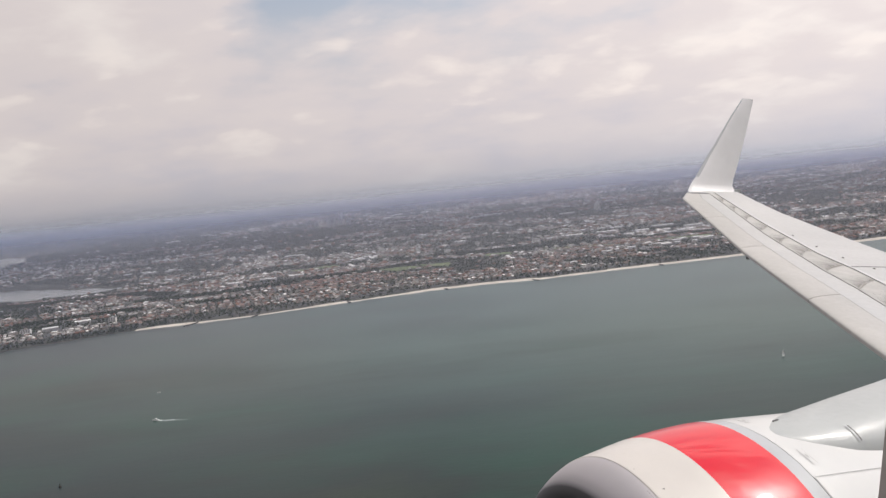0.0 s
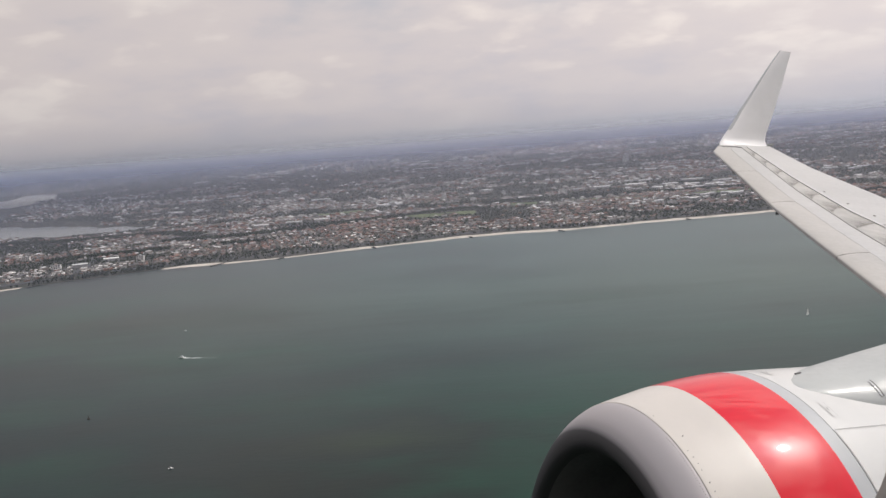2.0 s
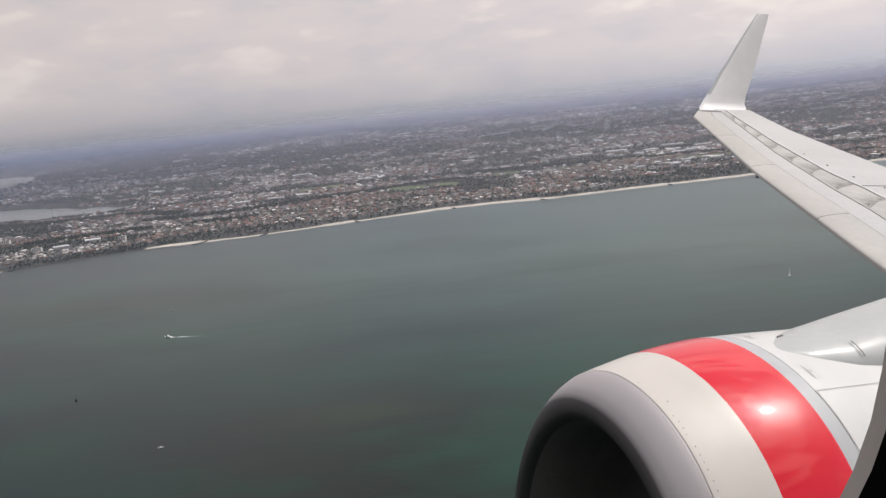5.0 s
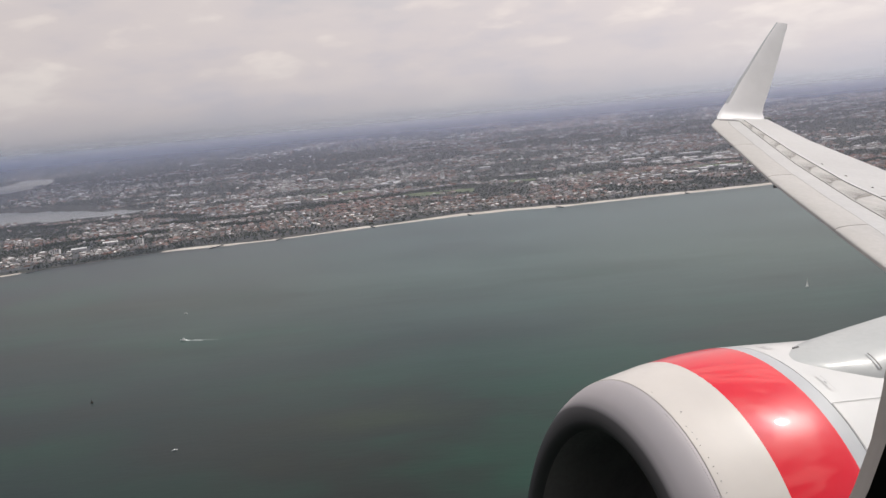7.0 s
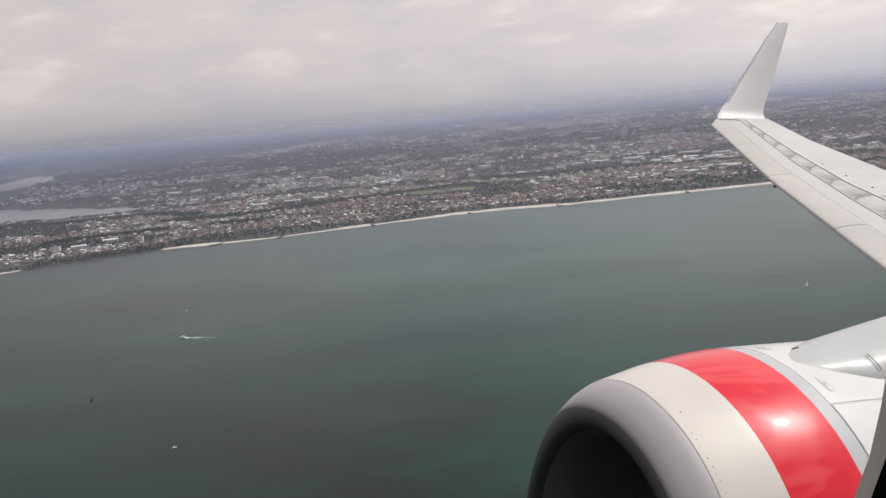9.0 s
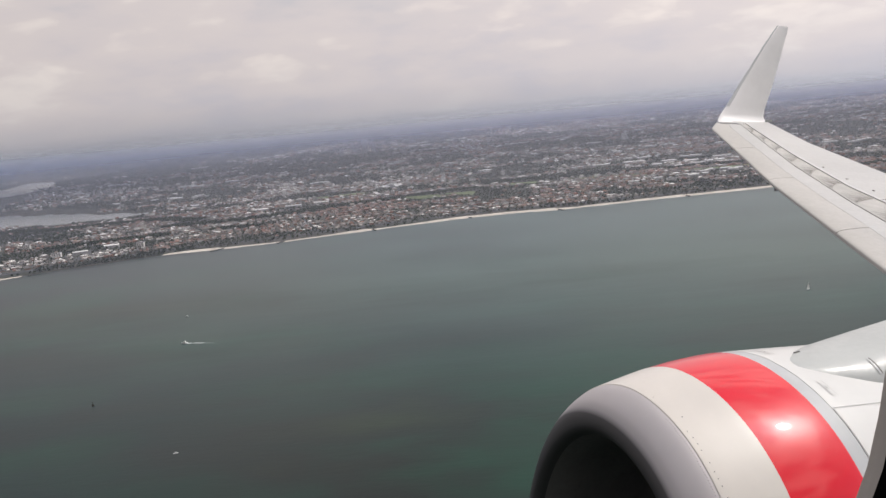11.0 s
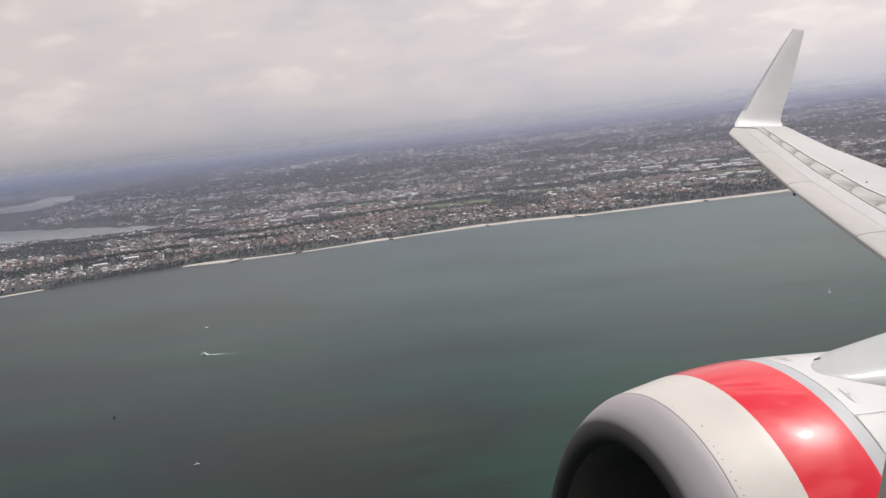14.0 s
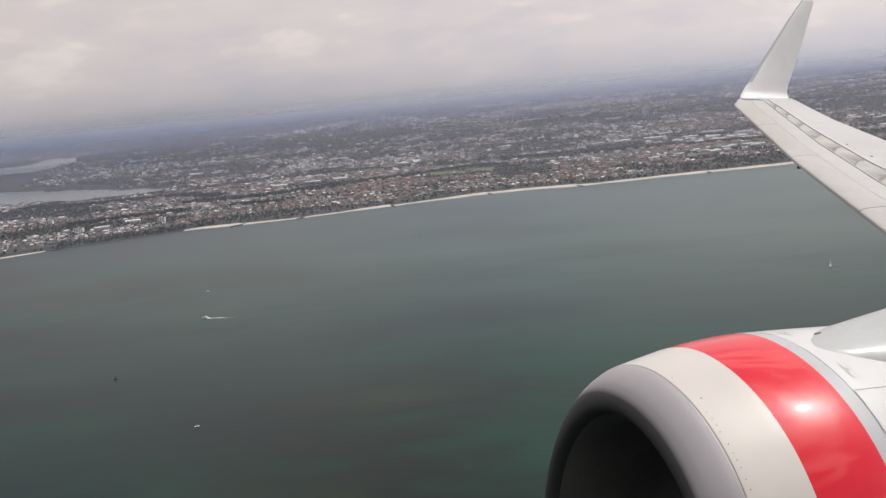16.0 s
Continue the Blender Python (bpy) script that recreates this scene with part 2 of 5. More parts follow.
M_REVEAL = painted("window_reveal", (0.52, 0.47, 0.42), 0.8)


def sea_material():
    m, nt, p = blank("bay_water")
    a = noise_tex(nt, 0.0046, 4, 0.5, (1.0, 1.7, 1, -0.30))
    b = noise_tex(nt, 0.0052, 4, 0.5, (1.0, 1.6, 1, 0.35))
    c = noise_tex(nt, 0.030, 5, 0.6, (0.35, 1.8, 1, -0.2))
    # patches of bed colour, with cloud shadows and reflections painted among them
    col = ramp(nt, a, [(0.38, (0.006, 0.009, 0.012)), (0.47, (0.004, 0.012, 0.015)), (0.55, (0.004, 0.020, 0.017)), (0.66, (0.005, 0.036, 0.026))])
    col = mixc(nt, ramp(nt, b, [(0.47, (0, 0, 0)), (0.64, (0.5, 0.5, 0.5))]), col, (0.016, 0.017, 0.015))
    col = mixc(nt, 0.4, col, ramp(nt, c, [(0.3, (0.65, 0.65, 0.65)), (0.7, (1.3, 1.3, 1.3))]), "MULTIPLY")
    # greener towards the near side of the bay
    tc = nt.nodes.new("ShaderNodeTexCoord")
    sp = nt.nodes.new("ShaderNodeSeparateXYZ")
    nt.links.new(tc.outputs["Object"], sp.inputs[0])
    mr = nt.nodes.new("ShaderNodeMapRange")
    mr.interpolation_type = "SMOOTHSTEP"
    for i, v in enumerate((380.0, 720.0, 0.95, 0.0)):
        mr.inputs[i + 1].default_value = v
    nt.links.new(sp.outputs[1], mr.inputs[0])
    green = ramp(nt, b, [(0.40, (0.003, 0.042, 0.024)), (0.50, (0.003, 0.027, 0.016)), (0.58, (0.003, 0.009, 0.007)), (0.70, (0.013, 0.025, 0.009))])
    mx = nt.nodes.new("ShaderNodeMapRange")
    mx.interpolation_type = "SMOOTHSTEP"
    for i, v in enumerate((-190.0, 10.0, 0.15, 1.0)):
        mx.inputs[i + 1].default_value = v
    nt.links.new(sp.outputs[0], mx.inputs[0])
    near_green = nt.nodes.new("ShaderNodeMath")
    near_green.operation = "MULTIPLY"
    nt.links.new(mr.outputs[0], near_green.inputs[0])
    nt.links.new(mx.outputs[0], near_green.inputs[1])
    col = mixc(nt, near_green.outputs[0], col, green)
    # water towards the far, eastern shore painted paler for haze and scattered sunlight
    haze_glow = []
    for out_, lo, hi in ((sp.outputs[1], 330.0, 950.0), (sp.outputs[0], -900.0, 250.0)):
        ms = nt.nodes.new("ShaderNodeMapRange")
        ms.interpolation_type = "SMOOTHSTEP"
        ms.inputs[1].default_value, ms.inputs[2].default_value = lo, hi
        nt.links.new(out_, ms.inputs[0])
        haze_glow.append(ms.outputs[0])
    both = nt.nodes.new("ShaderNodeMath")
    both.operation = "MULTIPLY"
    nt.links.new(haze_glow[0], both.inputs[0])
    nt.links.new(haze_glow[1], both.inputs[1])
    # the painted paleness is broken into long patches
    patchy = noise_tex(nt, 0.0052, 4, 0.55, (0.8, 1.15, 1, -0.2))
    pale_share = mixc(nt, 1.0, both.outputs[0], ramp(nt, patchy, [(0.36, (0.70, 0.70, 0.70)), (0.50, (0.93, 0.93, 0.93)), (0.64, (1.08, 1.08, 1.08))]), "MULTIPLY")
    col = mixc(nt, pale_share, col, ramp(nt, c, [(0.3, (0.055, 0.088, 0.083)), (0.7, (0.068, 0.105, 0.098))]))
    nt.links.new(col, p.inputs["Base Color"])
    p.inputs["Roughness"].default_value, p.inputs["IOR"].default_value = 0.34, 1.33
    p.inputs["Specular IOR Level"].default_value = 0.218
    w1 = noise_tex(nt, 0.16, 4, 0.6, (0.6, 1.5, 1, 0.5))
    w2 = noise_tex(nt, 0.02, 3, 0.5, (0.7, 1.4, 1, -0.3))
    bump(nt, p, mixc(nt, 0.6, w1, w2), 0.9, 0.17)
    return m


def land_material():
    m, nt, p = blank("suburb_ground")
    a = noise_tex(nt, 0.006, 5, 0.6)
    b = noise_tex(nt, 0.05, 5, 0.65)
    col = ramp(nt, a, [(0.35, (0.034, 0.037, 0.026)), (0.5, (0.055, 0.051, 0.042)), (0.62, (0.080, 0.070, 0.060))])
    col = mixc(nt, 0.6, col, ramp(nt, b, [(0.3, (0.45, 0.48, 0.42)), (0.5, (0.95, 0.95, 0.9)), (0.72, (1.7, 1.6, 1.55))]), "MULTIPLY")
    nt.links.new(col, p.inputs["Base Color"])
    p.inputs["Roughness"].default_value = 0.95
    bump(nt, p, b, 3.0, 0.5)
    return m


def plain(name, stops, scale, rough=0.95, depth=0.2):
    m, nt, p = blank(name)
    a = noise_tex(nt, scale, 6, 0.6)
    nt.links.new(ramp(nt, a, stops), p.inputs["Base Color"])
    p.inputs["Roughness"].default_value = rough
    bump(nt, p, a, depth, 0.4)
    return m


def haze_material(name, density, tints, dim, thick=1.0):
    """Thin sheet, painted as distance haze, that lets part of the light through and scatters the rest. density, tints:
    stops up the bank; western tint: haze painted dimmer away from the sun.
    """
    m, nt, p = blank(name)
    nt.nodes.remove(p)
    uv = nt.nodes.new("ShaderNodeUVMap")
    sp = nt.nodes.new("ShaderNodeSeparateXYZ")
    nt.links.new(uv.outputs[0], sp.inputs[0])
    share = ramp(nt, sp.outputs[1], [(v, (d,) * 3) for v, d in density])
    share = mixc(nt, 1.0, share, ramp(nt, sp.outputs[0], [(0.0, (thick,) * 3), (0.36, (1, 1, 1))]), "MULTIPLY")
    # dimmer in the west, brighter in the east: the sun's side painted in
    west = ramp(nt, sp.outputs[0], [(0.02, dim), (0.42, (1, 1, 1)), (0.9, (1.08, 1.075, 1.07))])
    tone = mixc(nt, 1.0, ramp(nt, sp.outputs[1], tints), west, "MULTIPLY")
    tr = nt.nodes.new("ShaderNodeBsdfTransparent")
    df = nt.nodes.new("ShaderNodeBsdfDiffuse")
    tl = nt.nodes.new("ShaderNodeBsdfTranslucent")
    nt.links.new(tone, df.inputs[0])
    nt.links.new(tone, tl.inputs[0])
    half, mx = nt.nodes.new("ShaderNodeMixShader"), nt.nodes.new("ShaderNodeMixShader")
    half.inputs[0].default_value = 0.5
    for n, f, one, two in ((half, None, df, tl), (mx, share, tr, half)):
        if f is not None:
            nt.links.new(f, n.inputs[0])
        nt.links.new(one.outputs[0], n.inputs[1])
        nt.links.new(two.outputs[0], n.inputs[2])
    nt.links.new(mx.outputs[0], nt.nodes["Material Output"].inputs[0])
    return m


M_SEA = sea_material()
M_LAND = land_material()
M_SAND = plain("beach_sand", [(0.3, (0.46, 0.405, 0.34)), (0.7, (0.64, 0.58, 0.51))], 0.04)
M_GRASS = plain("mown_grass", [(0.3, (0.085, 0.115, 0.038)), (0.7, (0.13, 0.155, 0.06))], 0.03)
# the river's pale base colour stands in for the reflected sky
M_RIVER = plain("pale_water", [(0.3, (0.20, 0.21, 0.21)), (0.7, (0.28, 0.285, 0.28))], 0.006, 0.3, 0.05)
M_RIDGE = plain("far_bush", [(0.35, (0.045, 0.055, 0.045)), (0.65, (0.075, 0.082, 0.07))], 0.004)


def wake_material():
    """Foam that breaks up and thins out behind the boat."""
    m, nt, p = blank("wake_foam")
    a = noise_tex(nt, 0.45, 5, 0.65, (0.35, 1.4, 1, -0.25))
    nt.links.new(ramp(nt, a, [(0.36, (0.35, 0.40, 0.40)), (0.55, (0.85, 0.87, 0.87))]), p.inputs["Base Color"])
    p.inputs["Roughness"].default_value = 0.7
    tc = nt.nodes.new("ShaderNodeTexCoord")
    sp = nt.nodes.new("ShaderNodeSeparateXYZ")
    nt.links.new(tc.outputs["Generated"], sp.inputs[0])
    left = ramp(nt, sp.outputs[0], [(0.0, (0.95,) * 3), (0.35, (0.6,) * 3), (0.6, (0.22,) * 3), (1.0, (0.0,) * 3)])
    nt.links.new(mixc(nt, 1.0, left, ramp(nt, a, [(0.3, (0.35,) * 3), (0.6, (1, 1, 1))]), "MULTIPLY"), p.inputs["Alpha"])
    return m


M_WAKE = wake_material()


def smear_material():
    """Brown tone that thins out along the panel, by the first coordinate of its map."""
    m, nt, p = blank("panel_browning")
    a = noise_tex(nt, 4.0, 5, 0.6)
    nt.links.new(ramp(nt, a, [(0.35, (0.20, 0.185, 0.165)), (0.65, (0.30, 0.28, 0.255))]), p.inputs["Base Color"])
    p.inputs["Roughness"].default_value = 0.65
    uv = nt.nodes.new("ShaderNodeUVMap")
    sp = nt.nodes.new("ShaderNodeSeparateXYZ")
    nt.links.new(uv.outputs[0], sp.inputs[0])
    left = ramp(nt, sp.outputs[0], [(0.0, (0.80,) * 3), (0.12, (0.52,) * 3), (0.45, (0.26,) * 3), (1.0, (0.0,) * 3)])
    nt.links.new(mixc(nt, 1.0, left, ramp(nt, a, [(0.36, (0.30,) * 3), (0.62, (1, 1, 1))]), "MULTIPLY"), p.inputs["Alpha"])
    return m


M_SMEAR = smear_material()


# ---------------------------------------------------------------- building helpers
def mesh_of(name, verts, faces, mats, smooth=False, slots=None):
    me = bpy.data.meshes.new(name)
    me.from_pydata([tuple(v) for v in verts], [], [tuple(int(i) for i in f) for f in faces])
    for m in (mats if isinstance(mats, (list, tuple)) else [mats]):
        me.materials.append(m)
    if slots is not None:
        me.polygons.foreach_set("material_index", slots)
    if smooth:
        me.polygons.foreach_set("use_smooth", [True] * len(me.polygons))
    me.update()
    return me


def part(name, me, parent, label=""):
    ob = new(name, me)
    ob.parent = parent
    if label:
        tagged(ob, label)
    return ob


def bm_mesh(name, bm, mat, smooth=False):
    me = bpy.data.meshes.new(name)
    bmesh.ops.recalc_face_normals(bm, faces=bm.faces)
    bm.to_mesh(me)
    bm.free()
    me.materials.append(mat)
    if smooth:
        me.polygons.foreach_set("use_smooth", [True] * len(me.polygons))
    return me


def box_mesh(name, lo, hi, mat, bevel=0.0):
    bm = bmesh.new()
    bmesh.ops.create_cube(bm, size=1)
    for v in bm.verts:
        v.co = [lo[i] + (v.co[i] + 0.5) * (hi[i] - lo[i]) for i in range(3)]
    if bevel:
        bmesh.ops.bevel(bm, geom=list(bm.edges), offset=bevel, segments=2, affect="EDGES")
    return bm_mesh(name, bm, mat)


def smooth01(v):
    v = np.clip(v, 0, 1)
    return v * v * (3 - 2 * v)


# ---------------------------------------------------------------- lie of the land
SHORE = [(-4200, -900), (-1500, 700), (-1000, 1000), (-619, 1237), (-559, 1282), (-429, 1354), (-347, 1362), (-263, 1378), (-118, 1432), (-36, 1462), (49, 1484),
         (117, 1492), (195, 1478), (269, 1490), (358, 1505), (458, 1514), (579, 1528), (1200, 1600), (4200, 1900)]
SX, SY = [p[0] for p in SHORE], [p[1] for p in SHORE]
FAR = 4985.0


def shore_y(x):
    return np.interp(x, SX, SY)


# arms of the river: the lower one by stops along x, centre line, stops, half width; the upper one by stops inland, western and eastern bank
ARM_1 = ([-3500, -1700, -1200, -950, -780], [3100, 2700, 2450, 2320, 2275], [-3500, -1300, -1050, -880, -760, -720], [290, 260, 190, 120, 65, 8])
ARM_2 = ([3140, 3400, 3700, 3800, 3850, 3967, 4410, 4700, 4850], [-2700, -2500, -2300, -2150, -2050, -1910, -2051, -2170, -2235], [-1560, -1580, -1660, -1690, -1640, -1690, -1880, -2030, -2110])
LEVEL_2 = 45.0


def upper_arm(x, y):
    west, east = np.interp(y, ARM_2[0], ARM_2[1]), np.interp(y, ARM_2[0], ARM_2[2])
    wob = 9 * np.sin(y / 37.0) + 7 * np.sin(y / 16.0 + 1)
    return np.minimum(np.minimum(x - west - wob, east - wob - x), np.minimum(y - ARM_2[0][0], ARM_2[0][-1] - y))


def river(x, y):
    """Above zero inside the river's arms."""
    x, y = np.asarray(x, float), np.asarray(y, float)
    c1 = np.interp(x, ARM_1[0], ARM_1[1])
    w1 = np.interp(x, ARM_1[2] + [-690], ARM_1[3] + [-60])
    wob = 16 * np.sin(x / 61.0) + 14 * np.sin(x / 23.0 + 1)
    return np.maximum(w1 - np.abs(y - c1 - wob), upper_arm(x, y))


def low_bank(x, y):
    """True on the flat meadows south of the upper arm."""
    x, y = np.asarray(x, float), np.asarray(y, float)
    return np.maximum.reduce([upper_arm(x * k, y * k) for k in (1.02, 1.045, 1.07, 1.10)]) > 0


def over_bank(x, y):
    """True on the near banks, kept low so that the water shows."""
    x, y = np.asarray(x, float), np.asarray(y, float)
    return low_bank(x, y) | ((y < 3100) & (river(x, y + 45) > 0))


def ground(x, y):
    x, y = np.asarray(x, float), np.asarray(y, float)
    d = y - shore_y(x)
    low = 0.4 + 3.2 * smooth01(d / 60)
    right = smooth01((x + 1900) / 900)
    rise = 143 * np.clip((y - 2350) / (FAR - 2350), 0, 1) ** 1.3 * right + (42 * smooth01((y - 2900) / 330) + 101 * smooth01((y - 4560) / (FAR - 4560))) * (1 - right)
    roll_ = (3 * np.sin(x / 310 + y / 450) + 2 * np.sin(x / 170 - y / 240)) * smooth01((y - 2400) / 600) * (0.2 + 0.8 * right) * smooth01((FAR - y) / 300)
    z = low + rise + roll_
    z = np.where(d < 0, -3.0, z)
    z = np.where(low_bank(x, y), np.minimum(z, LEVEL_2 - 0.8), z)
    return np.where(river(x, y) > 0, np.where(upper_arm(x, y) > 0, LEVEL_2 - 4, -3.0), z)


def at_ground(x, y):
    return float(ground(x, y))


# ---------------------------------------------------------------- the setting: water, land, beach, roads
n = 60
xs, ys = np.linspace(-6000, 6000, n + 1), np.linspace(-5000, FAR, n + 1)
sea = new("water", mesh_of("water", [(x, y, 0) for y in ys for x in xs],
                           [(j * (n + 1) + i, j * (n + 1) + i + 1, (j + 1) * (n + 1) + i + 1, (j + 1) * (n + 1) + i) for j in range(n) for i in range(n)], M_SEA))
tagged(sea, "grey-green bay water with sandy and dark patches", "water", kind="structure")

banks = [[(x, float(np.interp(x, ARM_1[0], ARM_1[1])) + k * (float(np.interp(x, ARM_1[2], ARM_1[3])) + 30), 0.35) for k in (-1, 0, 1)] for x in np.arange(-3500, -720, 20.0)]
upper = [[(float(np.interp(y, ARM_2[0], ARM_2[1])) * (1 - k) + float(np.interp(y, ARM_2[0], ARM_2[2])) * k, y, LEVEL_2) for k in (-0.05, 0.5, 1.05)] for y in np.arange(3140, 4851, 30.0)]
for rows_ in (banks, upper):
    f = []
    for i in range(1, len(rows_)):
        f += [(3 * i - 3, 3 * i, 3 * i + 1, 3 * i - 2), (3 * i - 2, 3 * i + 1, 3 * i + 2, 3 * i - 1)]
    tagged(new("river", mesh_of("river", [p for r in rows_ for p in r], f, M_RIVER)), "calm pale river arm among the suburbs", "river", kind="structure")

cols = np.arange(-3700, 3701, 20.0)
steps = np.concatenate([[-40, -1, 1, 20, 45, 70], np.arange(100, 1500, 22), np.arange(1500, 4400, 45)])
verts, faces = [], []
m_rows = len(steps) + 1
for x in cols:
    s = float(shore_y(x))
    yy = np.append(np.minimum(s + steps, FAR - 1 - 0.01 * np.arange(len(steps), 0, -1)), FAR)
    zz = ground(np.full(m_rows, x), yy)
    verts += list(zip([x] * m_rows, yy, zz))
for i in range(len(cols) - 1):
    for j in range(m_rows - 1):
        a = i * m_rows + j
        faces.append((a, a + m_rows, a + m_rows + 1, a + 1))
land = new("ground", mesh_of("ground", verts, faces, M_LAND, True))
tagged(land, "suburban ground of lawns, dry grass and paving", "ground", kind="structure")


def ribbon(name, centre, half, mat, lift_=0.5, step_=15.0):
    """A strip that follows the ground along a line of points."""
    pts = []
    for (x0, y0), (x1, y1) in zip(centre, centre[1:]):
        k = max(1, int(math.hypot(x1 - x0, y1 - y0) / step_))
        pts += [(x0 + (x1 - x0) * i / k, y0 + (y1 - y0) * i / k) for i in range(k)]
    pts.append(centre[-1])
    v, f = [], []
    for i, (x, y) in enumerate(pts):
        x0, y0 = pts[max(0, i - 1)]
        x1, y1 = pts[min(len(pts) - 1, i + 1)]
        t = Vector((x1 - x0, y1 - y0)).normalized()
        for s in (-half, half):
            px, py = x - t.y * s, y + t.x * s
            v.append((px, py, max(at_ground(px, py), 0.3) + lift_))
        if i:
            f.append((2 * i - 2, 2 * i, 2 * i + 1, 2 * i - 1))
    return mesh_of(name, v, f, mat)


bx = np.arange(-1400, 3000, 10.0)
bw = np.interp(bx, [-1400, -605, -580, -530, -440, -425, -330, -300, -60, 20, 90, 190, 230, 500, 3000],
               [16, 15, 2, 1, 1, 24, 24, 14, 24, 34, 42, 46, 26, 38, 42]) * 0.38 + 1.4 * np.sin(bx / 31) + 0.9 * np.sin(bx / 13)
stops = np.array([-1400, -760, -585, -340, -250, -112, 47, 197, 420, 620, 900, 1300, 1900, 3000.0])
slot_ = np.clip(np.searchsorted(stops, bx, side="right") - 1, 0, len(stops) - 2)
bw = bw * (0.66 + 0.62 * ((bx - stops[slot_]) / (stops[slot_ + 1] - stops[slot_])) ** 1.6)
v, f = [], []
for i, (x, w) in enumerate(zip(bx, bw)):
    s = float(shore_y(x))
    jag = 1.5 * math.sin(x / 17) + 1.2 * math.sin(x / 7.3)
    h = min(1.6, 0.16 * max(w, 0.1))
    v += [(x, s - 4 + jag, -0.3), (x, s + 0.45 * w, h), (x, s + w, max(at_ground(x, s + w) + 0.4, 1.2 * h)), (x, s + w + 1.5, 0.2)]
    if i and min(w, bw[i - 1]) > 2.2:
        a = 4 * i
        f += [(a - 4 + k, a + k, a + k + 1, a - 3 + k) for k in range(3)]
beach = new("beach", mesh_of("beach", v, f, M_SAND, True))
tagged(beach, "long narrow pale sand beach along the bay", "beach", kind="structure")

coast = [(x, float(shore_y(x)) + 40) for x in np.arange(-1400, 2600, 60.0)]
road = new("road", ribbon("road", coast, 5, M_ASPHALT, 0.6))
tagged(road, "grey asphalt coastal road behind the beach", "road", kind="structure")
IN = Vector((-0.235, 0.972))          # inland
for p0, length, half in ((-560, 900, 8), (-395, 700, 5), (-210, 1500, 7), (-60, 520, 5), (75, 1700, 8), (330, 1300, 6), (560, 900, 6), (-740, 700, 6)):
    b0 = Vector((p0, float(shore_y(p0)) + 70))
    st = new("road", ribbon("road", [tuple(b0), tuple(b0 + IN * length)], half, M_ASPHALT, 0.55))
    tagged(st, "grey asphalt street running inland between houses", "road", kind="structure")

PARKS = [[(-95, 2006), (-6, 1998), (31, 1929), (-42, 1896)], [(0, 2015), (83, 1990), (77, 1890), (45, 1905)], [(304, 2112), (368, 2096), (481, 2020), (470, 1985), (330, 2060)],
         [(170, 2130), (235, 2120), (230, 2050), (165, 2065)], [(-330, 2240), (-200, 2290), (-170, 2230), (-290, 2190)], [(560, 2060), (720, 2040), (700, 1980), (560, 2005)]]
for poly in PARKS:
    c = Vector((sum(p[0] for p in poly) / len(poly), sum(p[1] for p in poly) / len(poly)))
    rim = []
    for k in range(len(poly)):
        a, b = Vector(poly[k]), Vector(poly[(k + 1) % len(poly)])
        for q in range(6):
            w = a.lerp(b, q / 6)
            w = c + (w - c) * (0.94 + 0.06 * math.sin(k * 3 + q * 1.7))
            rim.append((w.x, w.y, at_ground(w.x, w.y) + 0.8))
    ob = new("lawn", mesh_of("lawn", rim + [(c.x, c.y, at_ground(c.x, c.y) + 0.9)], [(k, (k + 1) % len(rim), len(rim)) for k in range(len(rim))], M_GRASS))
    tagged(ob, "bright green mown sports field among houses", "lawn", kind="structure")

# far ridge that closes the view
rx_ = np.linspace(-3700, 3700, 240)
v, f = [], []
for i, x in enumerate(rx_):
    topz = 147 + 1.5 * math.sin(x / 420) + 2.5 * math.sin(x / 150 + 1) + 1.2 * math.sin(x / 47)
    v += [(x, FAR + 1, -5), (x, FAR + 2, topz * 0.6), (x, FAR + 4, topz)]
    if i:
        f += [(3 * i - 3, 3 * i, 3 * i + 1, 3 * i - 2), (3 * i - 2, 3 * i + 1, 3 * i + 2, 3 * i - 1)]
tagged(new("backdrop", mesh_of("backdrop", v, f, M_RIDGE, True)), "low blue-grey bush ridge on the horizon", "ridge", kind="structure")

# haze painted on sheets: a thin veil over the bay, and a long bank that leans over the suburbs and thickens with the
# distance
def haze_sheet(y0, z0, y1, z1, material, label, rows=40):
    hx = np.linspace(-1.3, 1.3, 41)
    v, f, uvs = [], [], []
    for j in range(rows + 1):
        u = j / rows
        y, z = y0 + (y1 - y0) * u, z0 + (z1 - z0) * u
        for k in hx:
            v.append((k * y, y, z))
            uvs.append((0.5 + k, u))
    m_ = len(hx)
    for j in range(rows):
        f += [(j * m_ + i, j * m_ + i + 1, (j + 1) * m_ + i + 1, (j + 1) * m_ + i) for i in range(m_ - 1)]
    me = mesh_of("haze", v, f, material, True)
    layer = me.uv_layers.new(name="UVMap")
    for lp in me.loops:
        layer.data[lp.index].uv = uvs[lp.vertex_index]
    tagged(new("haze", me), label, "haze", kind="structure")


